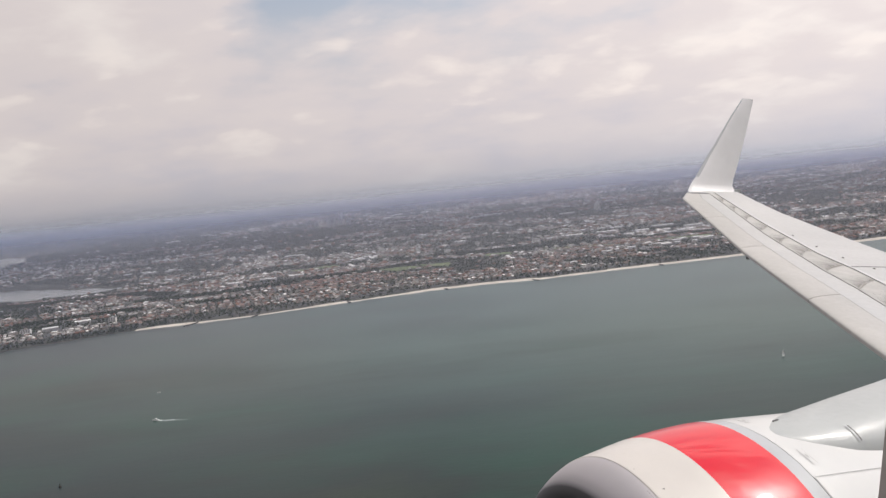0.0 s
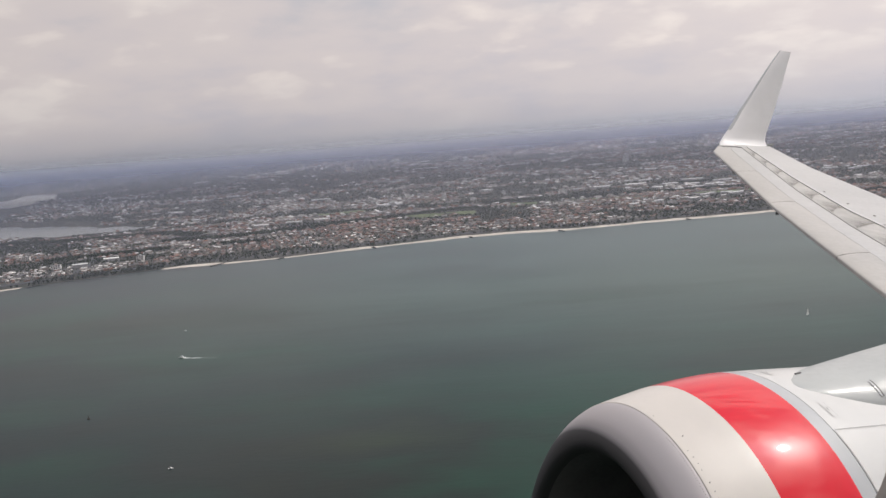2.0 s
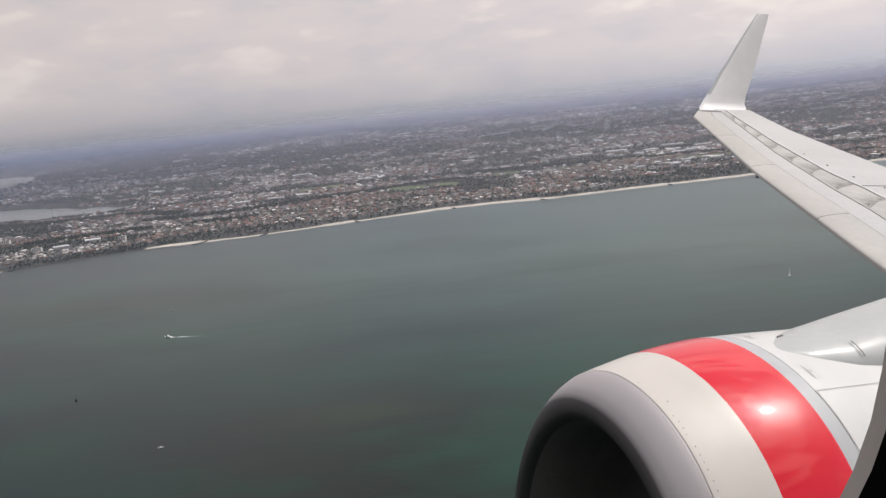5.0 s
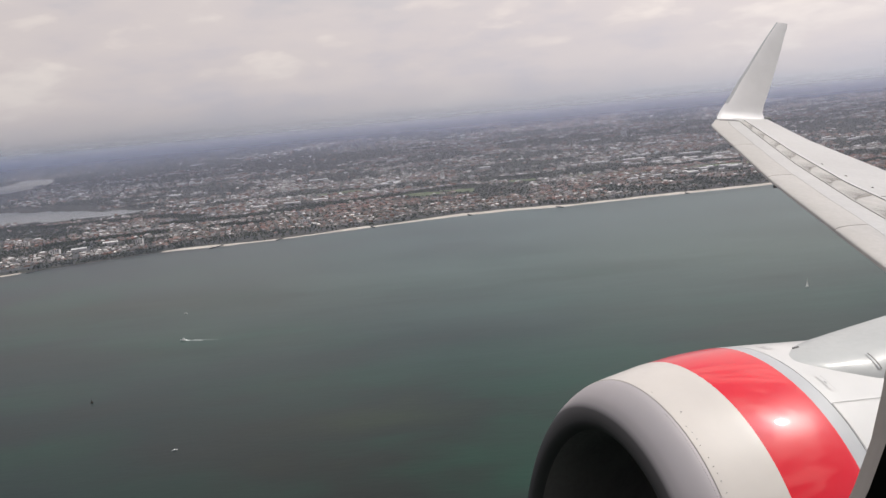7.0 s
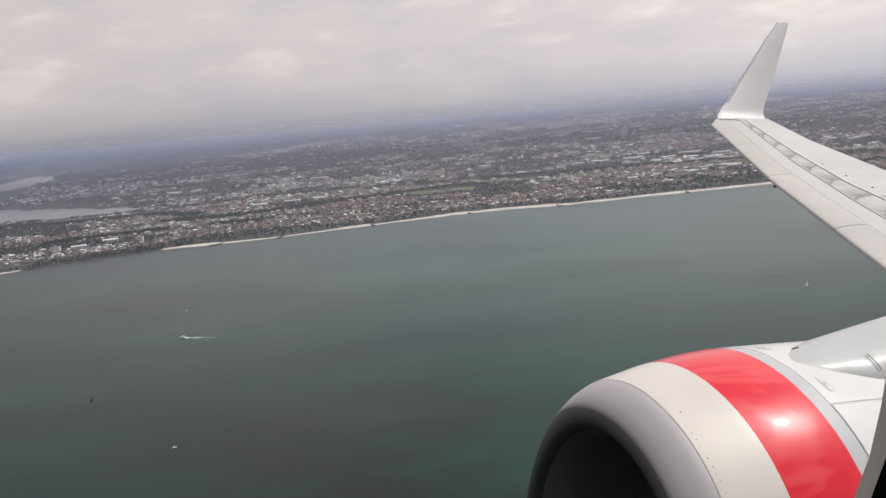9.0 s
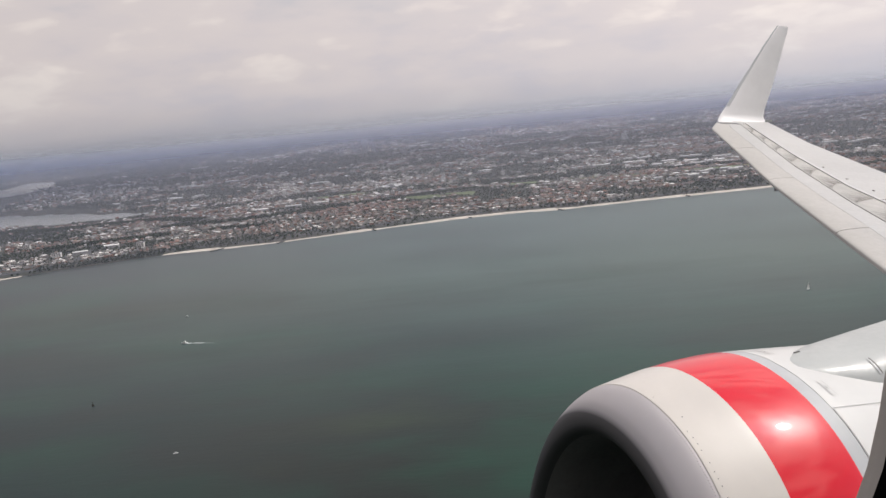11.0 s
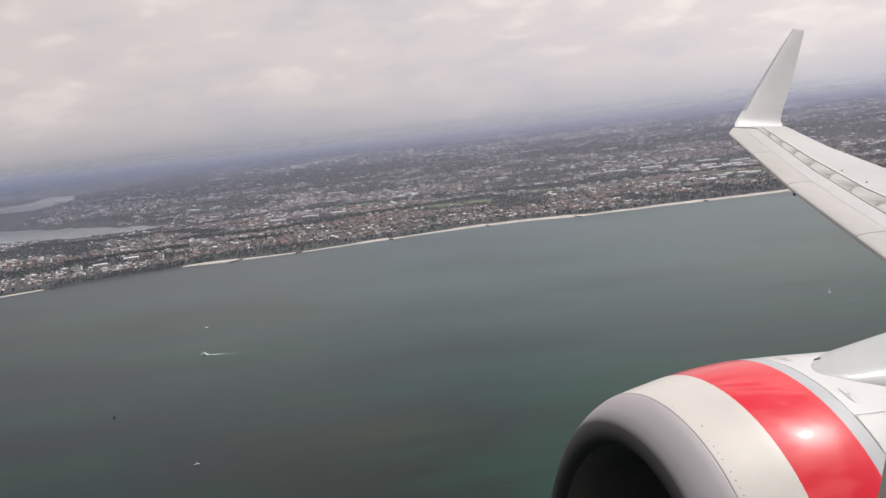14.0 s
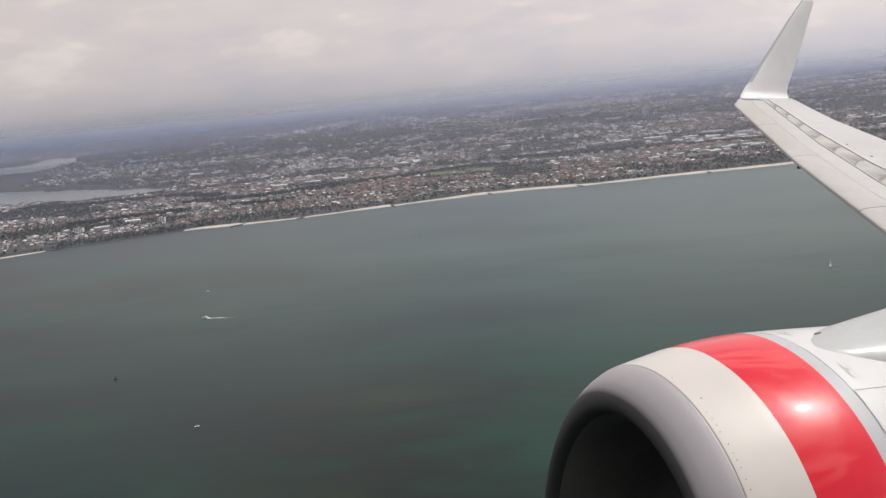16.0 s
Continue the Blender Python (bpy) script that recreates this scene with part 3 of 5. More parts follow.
haze_sheet(900, 0, 905, 200, haze_material("bay_haze", [(0.0, 0.0), (0.25, 0.20), (0.7, 0.24), (1.0, 0.0)], [(0.0, (0.56, 0.60, 0.72)), (1.0, (0.62, 0.65, 0.75))], (0.85, 0.88, 0.93)),
          "thin upright sheet painted as bluish haze over the bay")
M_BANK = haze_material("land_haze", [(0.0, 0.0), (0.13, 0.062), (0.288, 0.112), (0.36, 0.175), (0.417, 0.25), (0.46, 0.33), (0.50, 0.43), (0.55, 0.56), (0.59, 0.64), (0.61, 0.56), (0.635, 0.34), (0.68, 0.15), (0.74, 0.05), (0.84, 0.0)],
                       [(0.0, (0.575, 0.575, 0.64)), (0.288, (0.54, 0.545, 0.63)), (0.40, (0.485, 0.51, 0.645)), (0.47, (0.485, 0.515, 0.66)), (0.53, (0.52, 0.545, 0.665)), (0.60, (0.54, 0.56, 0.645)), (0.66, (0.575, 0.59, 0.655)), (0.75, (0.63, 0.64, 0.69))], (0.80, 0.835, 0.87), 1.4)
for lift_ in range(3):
    haze_sheet(1600, 3.5 + 3 * lift_, 4950 - lift_, 265 + 3 * lift_, M_BANK, "leaning sheet painted as bluish haze over the far suburbs")


# ---------------------------------------------------------------- houses
def house_shape(w, d, wall, rise, hip):
    """Walls and a hipped roof with eaves, round the origin."""
    e = 0.5
    x, y = w / 2, d / 2
    wv = [(-x, -y, -2), (x, -y, -2), (x, y, -2), (-x, y, -2), (-x, -y, wall), (x, -y, wall), (x, y, wall), (-x, y, wall)]
    wf = [(0, 1, 5, 4), (1, 2, 6, 5), (2, 3, 7, 6), (3, 0, 4, 7)]
    X, Y, r = x + e, y + e, max(x - hip, 0.3)
    rv = [(-X, -Y, wall - 0.1), (X, -Y, wall - 0.1), (X, Y, wall - 0.1), (-X, Y, wall - 0.1), (-r, 0, wall + rise), (r, 0, wall + rise)]
    rf = [(0, 1, 5, 4), (1, 2, 5), (2, 3, 4, 5), (3, 0, 4), (3, 2, 1, 0)]
    return wv, wf, rv, rf


BANDS = [([(-560, 1800), (-425, 1790), (-323, 1835), (-262, 1905), (-95, 1975)], 30), ([(-95, 1990), (20, 2075), (90, 2080)], 16), ([(300, 2190), (470, 2170), (640, 2140), (760, 2120)], 26),
         ([(-700, 1560), (-590, 1610), (-500, 1630)], 20), ([(-900, 1980), (-640, 2010), (-520, 1900)], 26), ([(120, 2190), (190, 2230), (260, 2210)], 30),
         ([(-1000, 2040), (-900, 1990)], 30), ([(600, 2420), (760, 2400)], 22), ([(760, 1740), (900, 1770)], 20), ([(-430, 1650), (-330, 1640)], 16)]


def band_depth(x, y):
    """Above zero inside the long belts of trees."""
    best = np.full(np.shape(x), -1e9)
    for line, half in BANDS:
        for (x0, y0), (x1, y1) in zip(line, line[1:]):
            L2 = (x1 - x0) ** 2 + (y1 - y0) ** 2
            t = np.clip(((x - x0) * (x1 - x0) + (y - y0) * (y1 - y0)) / L2, 0, 1)
            best = np.maximum(best, half - np.hypot(x - x0 - t * (x1 - x0), y - y0 - t * (y1 - y0)))
    return best


def in_poly(poly, x, y):
    inside = np.zeros(np.shape(x), bool)
    for (x0, y0), (x1, y1) in zip(poly, poly[1:] + poly[:1]):
        cross_ = ((y0 > y) != (y1 > y)) & (x < (x1 - x0) * (y - y0) / (y1 - y0 + 1e-9) + x0)
        inside ^= cross_
    return inside


SHEDS = [(446, 2439, 90, 34), (540, 2445, 110, 36), (617, 2382, 60, 30), (697, 2250, 70, 30), (583, 2160, 40, 22), (640, 2200, 55, 26), (703, 2471, 95, 40), (500, 2330, 45, 24),
         (560, 2280, 48, 26), (660, 2320, 50, 28), (760, 2380, 70, 30), (380, 2420, 50, 20), (-800, 2960, 90, 24), (-700, 3050, 60, 22), (-360, 2720, 75, 22), (-290, 2880, 60, 22),
         (-560, 1500, 34, 20), (-590, 1440, 30, 18), (-330, 2010, 60, 26), (-270, 2035, 46, 22), (-400, 1985, 40, 20), (830, 2260, 60, 30), (40, 2930, 60, 26), (330, 2960, 70, 26),
         (-640, 2330, 40, 20), (140, 2600, 50, 22), (900, 2800, 80, 30), (1100, 2500, 60, 30), (-150, 3150, 60, 22), (560, 3200, 90, 30)]
extra = random.Random(5)
for _ in range(34):
    cy_ = 1800 + 2850 * extra.random() ** 0.75
    cx_ = extra.uniform(-0.5, 0.52) * cy_
    grow = 0.8 + (cy_ - 1800) / 2400
    for _ in range(extra.randint(2, 9)):
        g = extra.gauss(0, 62 * grow)
        ex, ey = cx_ + g + extra.uniform(-12, 12), cy_ + 0.24 * g + extra.gauss(0, 22)
        if river(ex, ey) < -40 and ey < FAR - 150 and ey - shore_y(ex) > 150:
            SHEDS.append((ex, ey, extra.uniform(14, 40) * grow, extra.uniform(10, 18) * grow))
BLOCKS = [(-30, 2420, 24, 14, 5), (15, 2440, 16, 14, 7), (-90, 2390, 20, 12, 4), (130, 2500, 28, 14, 4), (180, 2460, 18, 14, 5), (-310, 3640, 26, 20, 15), (-285, 3690, 30, 20, 18),
          (-335, 3720, 26, 20, 13), (-380, 3650, 30, 18, 10), (-250, 3660, 26, 20, 11), (330, 2360, 30, 16, 5), (860, 2420, 30, 16, 6), (-500, 1468, 18, 12, 4), (-620, 1420, 22, 12, 4),
          (-70, 2250, 24, 12, 3), (90, 2330, 24, 12, 4), (470, 1800, 22, 12, 3), (240, 1640, 18, 12, 3), (-240, 1560, 18, 11, 3), (-750, 1600, 20, 12, 4), (620, 2650, 30, 16, 6),
          (700, 3300, 30, 18, 8), (-900, 3300, 26, 18, 6), (-120, 3500, 30, 18, 7), (250, 3600, 30, 18, 8)]


def free_of(x, y):
    ok = (y - shore_y(x) > 51) & (river(x, y) < -14) & ~low_bank(x, y) & (band_depth(x, y) < -4) & (y < FAR - 40)
    for poly in PARKS:
        ok &= ~in_poly(poly, x, y)
    for sx, sy, sl, sw in SHEDS:
        ok &= ~((np.abs(x - sx) < sl / 2 + 10) & (np.abs(y - sy) < sw / 2 + 12))
    for sx, sy, sl, sw, _ in BLOCKS:
        ok &= ~((np.abs(x - sx) < sl / 2 + 9) & (np.abs(y - sy) < sw / 2 + 9))
    return ok


def bushland(x, y):
    """Wooded country beyond the last houses in the west."""
    return np.asarray(y, float) > np.interp(x, [-2200, -1760, -1080, -600, -200], [3250, 3350, 3550, 4200, 5000])


def value_noise(x, y, seed):
    """Smooth noise from 0 to 1 on a lattice of unit step."""
    x, y = np.asarray(x, float), np.asarray(y, float)
    table = np.random.default_rng(seed).random((256, 256))
    i, j = np.floor(x).astype(int), np.floor(y).astype(int)
    u, w = x - i, y - j
    u, w = u * u * (3 - 2 * u), w * w * (3 - 2 * w)
    a, b = table[i % 256, j % 256], table[(i + 1) % 256, j % 256]
    c, d = table[i % 256, (j + 1) % 256], table[(i + 1) % 256, (j + 1) % 256]
    return (a * (1 - u) + b * u) * (1 - w) + (c * (1 - u) + d * u) * w


def along(x, y):
    """Turned into lengths along the shore and inland."""
    x, y = np.asarray(x, float), np.asarray(y, float)
    return 0.972 * x + 0.235 * y, -0.235 * x + 0.972 * y


def leafy(x, y):
    """Share of wood against houses, in long uneven patches along the shore."""
    u, w = along(x, y)
    w = w + 40 * value_noise(u / 160, w / 300, 8)
    a = value_noise(u / 190, w / 115, 1) + 0.6 * value_noise(u / 80, w / 56, 2) + 0.4 * value_noise(u / 36, w / 30, 3)
    return np.clip(0.5 + 2.5 * (a / 2.0 - 0.50 + 0.05 * smooth01((w - 2600) / 900)), 0, 1)


def district(x, y):
    """Low where old red-tiled houses stand, high where roofs are pale."""
    u, w = along(x, y)
    a = 0.65 * value_noise(u / 330, w / 170, 4) + 0.35 * value_noise(u / 95, w / 70, 5)
    shore_strip = np.exp(-(((np.asarray(y, float) - shore_y(x)) - 220) / 260) ** 2) * (np.asarray(x, float) > -480)
    return np.clip(0.5 + 1.5 * (a - 0.5) - 0.22 * shore_strip + 0.02 * (np.asarray(x, float) < -560), 0, 1)


rng = np.random.default_rng(7)
lots = []
for cx, cy, ang in ((-620, 1750, 0.42), (-200, 1800, 0.24), (250, 1800, 0.20), (700, 1900, 0.10), (-1000, 2300, 0.5), (-500, 2600, 0.05), (100, 2700, 0.35), (800, 2700, -0.1),
                    (-1500, 3300, 0.3), (-600, 3600, 0.5), (300, 3700, 0.1), (1300, 3500, 0.3), (-1800, 4500, 0.2), (-300, 4500, 0.3), (1000, 4500, 0.0), (2200, 4300, 0.2), (-1150, 1750, 0.55), (1500, 2500, 0.2)):
    lots.append((cx, cy, ang))
seeds = np.array([(a, b) for a, b, _ in lots])
HX, HY, HA = [], [], []
for k, (cx, cy, ang) in enumerate(lots):
    reach = 900 if cy < 3000 else 1300
    pp, qq = [], []
    q0 = -reach
    while q0 < reach:
        for off in (9, 22):
            p_ = np.arange(-reach, reach, 8.0)
            p_ = p_[(np.floor(p_ / 8.0).astype(int) % 14) != 0]
            pp.append(p_ + rng.uniform(-3.2, 3.2, len(p_)))
            qq.append(np.full(len(p_), q0 + off) + rng.uniform(-4.0, 4.0, len(p_)))
        q0 += 29
    pp, qq = np.concatenate(pp), np.concatenate(qq)
    ca, sa = math.cos(ang), math.sin(ang)
    if k % 3 == 1:
        pp, qq = qq, pp
    x, y = cx + ca * pp - sa * qq, cy + sa * pp + ca * qq
    near_ = np.argmin((x[:, None] - seeds[None, :, 0]) ** 2 + (y[:, None] - seeds[None, :, 1]) ** 2, axis=1) == k
    ok = near_ & free_of(x, y) & (np.abs(x) < 0.60 * y + 160) & (rng.random(len(x)) < np.interp(y, [1400, 1900, 2600, 3400, 4900], [1.0, 0.8, 0.5, 0.36, 0.30]) * np.clip(2.6 - 3.9 * leafy(x, y) * np.interp(y, [1500, 2100], [0.85, 1.0]), 0.04, 1))
    ok &= ~bushland(x, y) | (rng.random(len(x)) < 0.05)
    HX.append(x[ok]), HY.append(y[ok]), HA.append(np.full(ok.sum(), ang) + rng.choice([0, math.pi / 2], ok.sum()))
HX, HY, HA = np.concatenate(HX), np.concatenate(HY), np.concatenate(HA)
HZ = ground(HX, HY)
HD = district(HX, HY) + rng.uniform(-0.06, 0.06, len(HX))
order = np.argsort(HY - shore_y(HX) + 0.12 * np.abs(HX + 20))
front = [i for i in order if -760 < HX[i] < 700][:300]
back = np.setdiff1d(np.arange(len(HX)), front)

# the rest of the suburb as one sheet of small houses
ff, slots = [], []
shapes = [house_shape(*s) for s in ((11, 9.5, 3.6, 2.6, 4.6), (13, 9, 3.8, 2.5, 4), (9.5, 9.5, 3.4, 2.8, 4.5), (12, 10.5, 6.2, 2.6, 5), (14.5, 8.5, 3.4, 2.2, 3.5), (10, 8, 6.0, 1.6, 0.2))]
base = 0
V = []
for i in back:
    wv, wf, rv, rf = shapes[rng.integers(len(shapes))]
    ca, sa, sc = math.cos(HA[i]), math.sin(HA[i]), rng.uniform(0.32, 0.60) * float(np.interp(HY[i], [1500, 1900, 2600, 4900], [1.0, 1.3, 1.75, 2.7]))
    pts = np.array(wv + rv, float)
    pts[:, 0] *= rng.uniform(0.65, 1.5)
    pts[:, 1] *= rng.uniform(0.7, 1.25)
    X = HX[i] + sc * (ca * pts[:, 0] - sa * pts[:, 1])
    Y = HY[i] + sc * (sa * pts[:, 0] + ca * pts[:, 1])
    V.append(np.stack([X, Y, HZ[i] + pts[:, 2] * rng.uniform(0.9, 1.15) * min(sc, 1.0)], 1))
    for q in wf:
        ff.append(tuple(base + c for c in q))
        slots.append(0)
    for q in rf[:4]:
        ff.append(tuple(base + 8 + c for c in q))
        slots.append(1 if HD[i] < 0.385 else 2 if HD[i] < 0.64 else 3)
    base += 14
suburb = new("suburb", mesh_of("suburb", np.concatenate(V).tolist(), ff, [M_WALL, M_ROOF_RED, M_ROOF_MIXED, M_ROOF_PALE], slots=slots))
tagged(suburb, "dense low suburb of red and grey tiled roofs", "houses", kind="stuff")

protos = []
for wv, wf, rv, rf in shapes:
    protos.append((mesh_of("wall", wv, wf, M_WALL_OB), mesh_of("roof", rv, rf, M_ROOF_OB), mesh_of("roof", rv, rf, M_ROOF_OB_MIXED)))
for i in front:
    h = new("house")
    wm, rm, rx_mixed = protos[rng.integers(len(protos))]
    part("wall", wm, h)
    part("roof", rm if HD[i] < 0.41 else rx_mixed, h)
    sc = rng.uniform(0.36, 0.62)
    h.matrix_world = Matrix.LocRotScale((HX[i], HY[i], HZ[i]), Euler((0, 0, HA[i])), (sc, sc, sc))
    tagged(h, "low suburban house with a hipped tiled roof near the beach", "house", "houses behind the beach")


def shed(x, y, l, w, ang):
    h = new("warehouse")
    t = 6.5
    wv = [(-l / 2, -w / 2, -2), (l / 2, -w / 2, -2), (l / 2, w / 2, -2), (-l / 2, w / 2, -2), (-l / 2, -w / 2, t), (l / 2, -w / 2, t), (l / 2, w / 2, t), (-l / 2, w / 2, t), (-l / 2, 0, t + 1.8), (l / 2, 0, t + 1.8)]
    part("wall", mesh_of("wall", wv, [(0, 1, 5, 4), (1, 2, 6, 9, 5), (2, 3, 7, 6), (3, 0, 4, 8, 7)], M_SHEDWALL), h)
    e = 0.6
    rv = [(-l / 2 - e, -w / 2 - e, t), (l / 2 + e, -w / 2 - e, t), (l / 2 + e, 0, t + 2.1), (-l / 2 - e, 0, t + 2.1), (l / 2 + e, w / 2 + e, t), (-l / 2 - e, w / 2 + e, t)]
    part("roof", mesh_of("roof", rv, [(0, 1, 2, 3), (3, 2, 4, 5)], M_SHED), h, "white sheet metal roof")
    for k in range(int(l // 18)):
        px = -l / 2 + 9 + 18 * k
        part("roof_vent", box_mesh("roof_vent", (px - 1.2, -0.9, t + 1.6), (px + 1.2, 0.9, t + 3.0), M_SHEDWALL), h)
    h.matrix_world = pose(x, y, at_ground(x, y), 0, 0, ang) @ Matrix.Diagonal((0.85, 0.85, 0.7, 1))
    tagged(h, "long warehouse with a white sheet metal roof", "warehouse", "warehouses in the suburb")


def block(x, y, l, w, floors, ang):
    h = new("apartment_block")
    t = 3.1 * floors
    part("wall", box_mesh("wall", (-l / 2, -w / 2, -2), (l / 2, w / 2, t), M_BLOCK), h)
    part("roof", box_mesh("roof", (-l / 2 - 0.4, -w / 2 - 0.4, t + 0.004), (l / 2 + 0.4, w / 2 + 0.4, t + 0.6), M_BLOCKROOF), h)
    part("plant_room", box_mesh("plant_room", (-l / 8, -w / 5, t + 0.604), (l / 8, w / 5, t + 3.2), M_BLOCK), h)
    nwin = max(3, int(l // 5))
    wm = box_mesh("window", (-1.3, -0.12, 0), (1.3, 0.12, 1.6), M_BLOCKWIN)
    for fl in range(floors):
        for k in range(nwin):
            wob = part("window", wm, h)
            wob.location = (-l / 2 + (k + 0.5) * l / nwin, -w / 2, 0.9 + 3.1 * fl)
    h.matrix_world = pose(x, y, at_ground(x, y), 0, 0, ang) @ Matrix.Diagonal((0.66, 0.66, 0.66 if y < 3000 else 0.95, 1))
    tagged(h, "pale apartment block of %s storeys with rows of windows" % ("a few" if floors < 6 else "many"), "apartment block", "apartment blocks")


for x, y, l, w in SHEDS:
    shed(x, y, l * rng.uniform(0.55, 0.95), w * rng.uniform(0.55, 0.95), rng.choice([4, 14, 22, 104], p=[0.3, 0.35, 0.2, 0.15]) + rng.uniform(-6, 6))
for x, y, l, w, fl in BLOCKS:
    block(x, y, l, w, fl, rng.uniform(-5, 18))


# ---------------------------------------------------------------- trees
def crown_points(r, n_clumps, n_cards, seed, conical=False):
    """A crown of many small leaf clumps: bent quads scattered over several lobes."""
    g = np.random.default_rng(seed)
    V, F = [], []
    lobes = []
    for _ in range(n_clumps):
        if conical:
            u = g.random()
            rad = 0.42 * r * (1 - u) + 0.1
            a = g.uniform(0, 6.28)
            lobes.append((rad * math.cos(a), rad * math.sin(a), 0.5 * r + 2.3 * r * u, 0.30 * r * (1.1 - u)))
        else:
            a, q = g.uniform(0, 6.28), g.uniform(0, 0.62) * r
            lobes.append((q * math.cos(a), q * math.sin(a), r * g.uniform(0.75, 1.35), r * g.uniform(0.38, 0.6)))
    for k in range(n_cards):
        lx, ly, lz, lr = lobes[k % n_clumps]
        d = g.normal(size=3)
        d /= np.linalg.norm(d)
        c = np.array((lx, ly, lz)) + d * lr * g.uniform(0.55, 1.0)
        t = np.cross(d, g.normal(size=3))
        t /= np.linalg.norm(t) + 1e-9
        b = np.cross(d, t)
        s = lr * g.uniform(0.45, 0.85)
        o = len(V)
        V += [c - t * s - b * s * 0.6 - d * s * 0.25, c + t * s - b * s * 0.7, c + t * s * 0.8 + b * s * 0.7 - d * s * 0.3, c - t * s * 0.9 + b * s * 0.6]
        F += [(o, o + 1, o + 2), (o, o + 2, o + 3)]
    return np.array(V), F


def trunk_mesh(hgt, r0):
    V, F = [], []
    for j, (z, r) in enumerate(((-1, r0 * 1.2), (hgt * 0.4, r0 * 0.8), (hgt * 0.8, r0 * 0.45), (hgt, r0 * 0.15))):
        V += [(r * math.cos(a), r * math.sin(a), z) for a in np.linspace(0, 2 * math.pi, 6, endpoint=False)]
        if j:
            F += [((j - 1) * 6 + k, (j - 1) * 6 + (k + 1) % 6, j * 6 + (k + 1) % 6, j * 6 + k) for k in range(6)]
    for a in (0.3, 2.2, 4.4):                    # limbs
        o = len(V)
        dx, dy = math.cos(a), math.sin(a)
        V += [(0, 0, hgt * 0.45), (0.15, 0.1, hgt * 0.5), (dx * hgt * 0.3, dy * hgt * 0.3, hgt * 0.8), (-0.1, 0.1, hgt * 0.45)]
        F += [(o, o + 1, o + 2), (o + 1, o + 3, o + 2), (o + 3, o, o + 2)]
    return mesh_of("trunk", V, F, M_TRUNK)


tree_kinds = []
for s in range(5):
    V, F = crown_points(3.6, 6, 70, 20 + s)
    tree_kinds.append((trunk_mesh(4.5, 0.3), mesh_of("crown", V, F, M_LEAF_OB), "broad dark green tree near the shore"))
for s in range(3):
    V, F = crown_points(4.2, 14, 80, 40 + s, True)
    tree_kinds.append((trunk_mesh(10, 0.35), mesh_of("crown", V, F, M_LEAF_OB), "tall dark conical pine behind the beach"))
cnt = 0
px_ = np.sort(rng.uniform(-900, 900, 420))
for x in px_:
    dens = 1.0 if (-540 < x < -330 or 180 < x < 560) else 0.55
    if rng.random() > dens or cnt >= 290:
        continue
    y = float(shore_y(x)) + np.interp(x, bx, bw) + rng.uniform(3, 24)
    k = rng.integers(5) if rng.random() < 0.6 else 5 + rng.integers(3)
    tm, cm, lab = tree_kinds[k]
    t = new("tree")
    part("trunk", tm, t)
    part("crown", cm, t)
    sc = rng.uniform(0.5, 0.95)
    t.matrix_world = Matrix.LocRotScale((x, y, at_ground(x, y)), Euler((0, 0, rng.uniform(0, 6.28))), (sc, sc, sc * rng.uniform(0.9, 1.2)))
    tagged(t, lab, "tree", "trees behind the beach")
    cnt += 1

# woods, street trees and gardens
crowns = [crown_points(3.5, 4, 11, 60 + s) for s in range(10)]
TX, TY, TS = [], [], []


def scatter(x, y, s):
    TX.append(x), TY.append(y), TS.append(s)


N = 68000
yy = 1300 + (FAR - 1340) * rng.random(N * 2) ** 1.12
xx = rng.uniform(-1, 1, N * 2) * (0.56 * yy + 120)
patch = leafy(xx, yy)
keep = (yy - shore_y(xx) > np.where(np.interp(xx, bx, bw) > 2.5, 30, 5)) & (river(xx, yy) < -6) & ~over_bank(xx, yy) & (rng.random(N * 2) < np.interp(yy, [1500, 2000, 3200], [0.68, 0.34, 0.14]) + 1.25 * patch ** 2 * np.interp(yy - shore_y(xx), [150, 500], [0.5, 1.0]) + 0.5 * bushland(xx, yy))
for poly in PARKS:
    keep &= ~in_poly(poly, xx, yy)
for sx, sy, sl, sw in SHEDS:
    keep &= ~((np.abs(xx - sx) < sl / 2 + 2) & (np.abs(yy - sy) < sw / 2 + 2))
scatter(xx[keep], yy[keep], rng.uniform(0.30, 0.58, keep.sum()) * (0.85 + 0.6 * patch[keep]) * np.interp(yy[keep], [1700, 2600, 4900], [1.0, 1.35, 2.3]))
for line, half in BANDS:
    for (x0, y0), (x1, y1) in zip(line, line[1:]):
        L = math.hypot(x1 - x0, y1 - y0)
        m_ = int(L * half * 2 / np.interp(y0, [2000, 4000], [16, 40]))
        t, o = rng.random(m_), rng.uniform(-half, half, m_)
        x, y = x0 + t * (x1 - x0) - o * (y1 - y0) / L, y0 + t * (y1 - y0) + o * (x1 - x0) / L
        ok = river(x, y) < -4
        scatter(x[ok], y[ok], rng.uniform(0.6, 1.05, ok.sum()))
m_ = 380                                             # wooded stretch of the shore without a beach
x = rng.uniform(-720, -425, m_)
y = shore_y(x) + rng.uniform(4, 46, m_)
ok = np.interp(x, bx, bw) < 3
scatter(x[ok], y[ok], rng.uniform(0.40, 0.85, ok.sum()))
m_ = 3500                                            # bush on the far side of the river
y = rng.uniform(2500, 4000, m_)
x = -0.62 * y + rng.uniform(-200, 900, m_)
ok = (river(x, y) < -6) & (x < -900) & ~over_bank(x, y)
scatter(x[ok], y[ok], rng.uniform(0.9, 1.5, ok.sum()))
TX, TY, TS = np.concatenate(TX), np.concatenate(TY), np.concatenate(TS)
TZ = ground(TX, TY)
V, F, base = [], [], 0
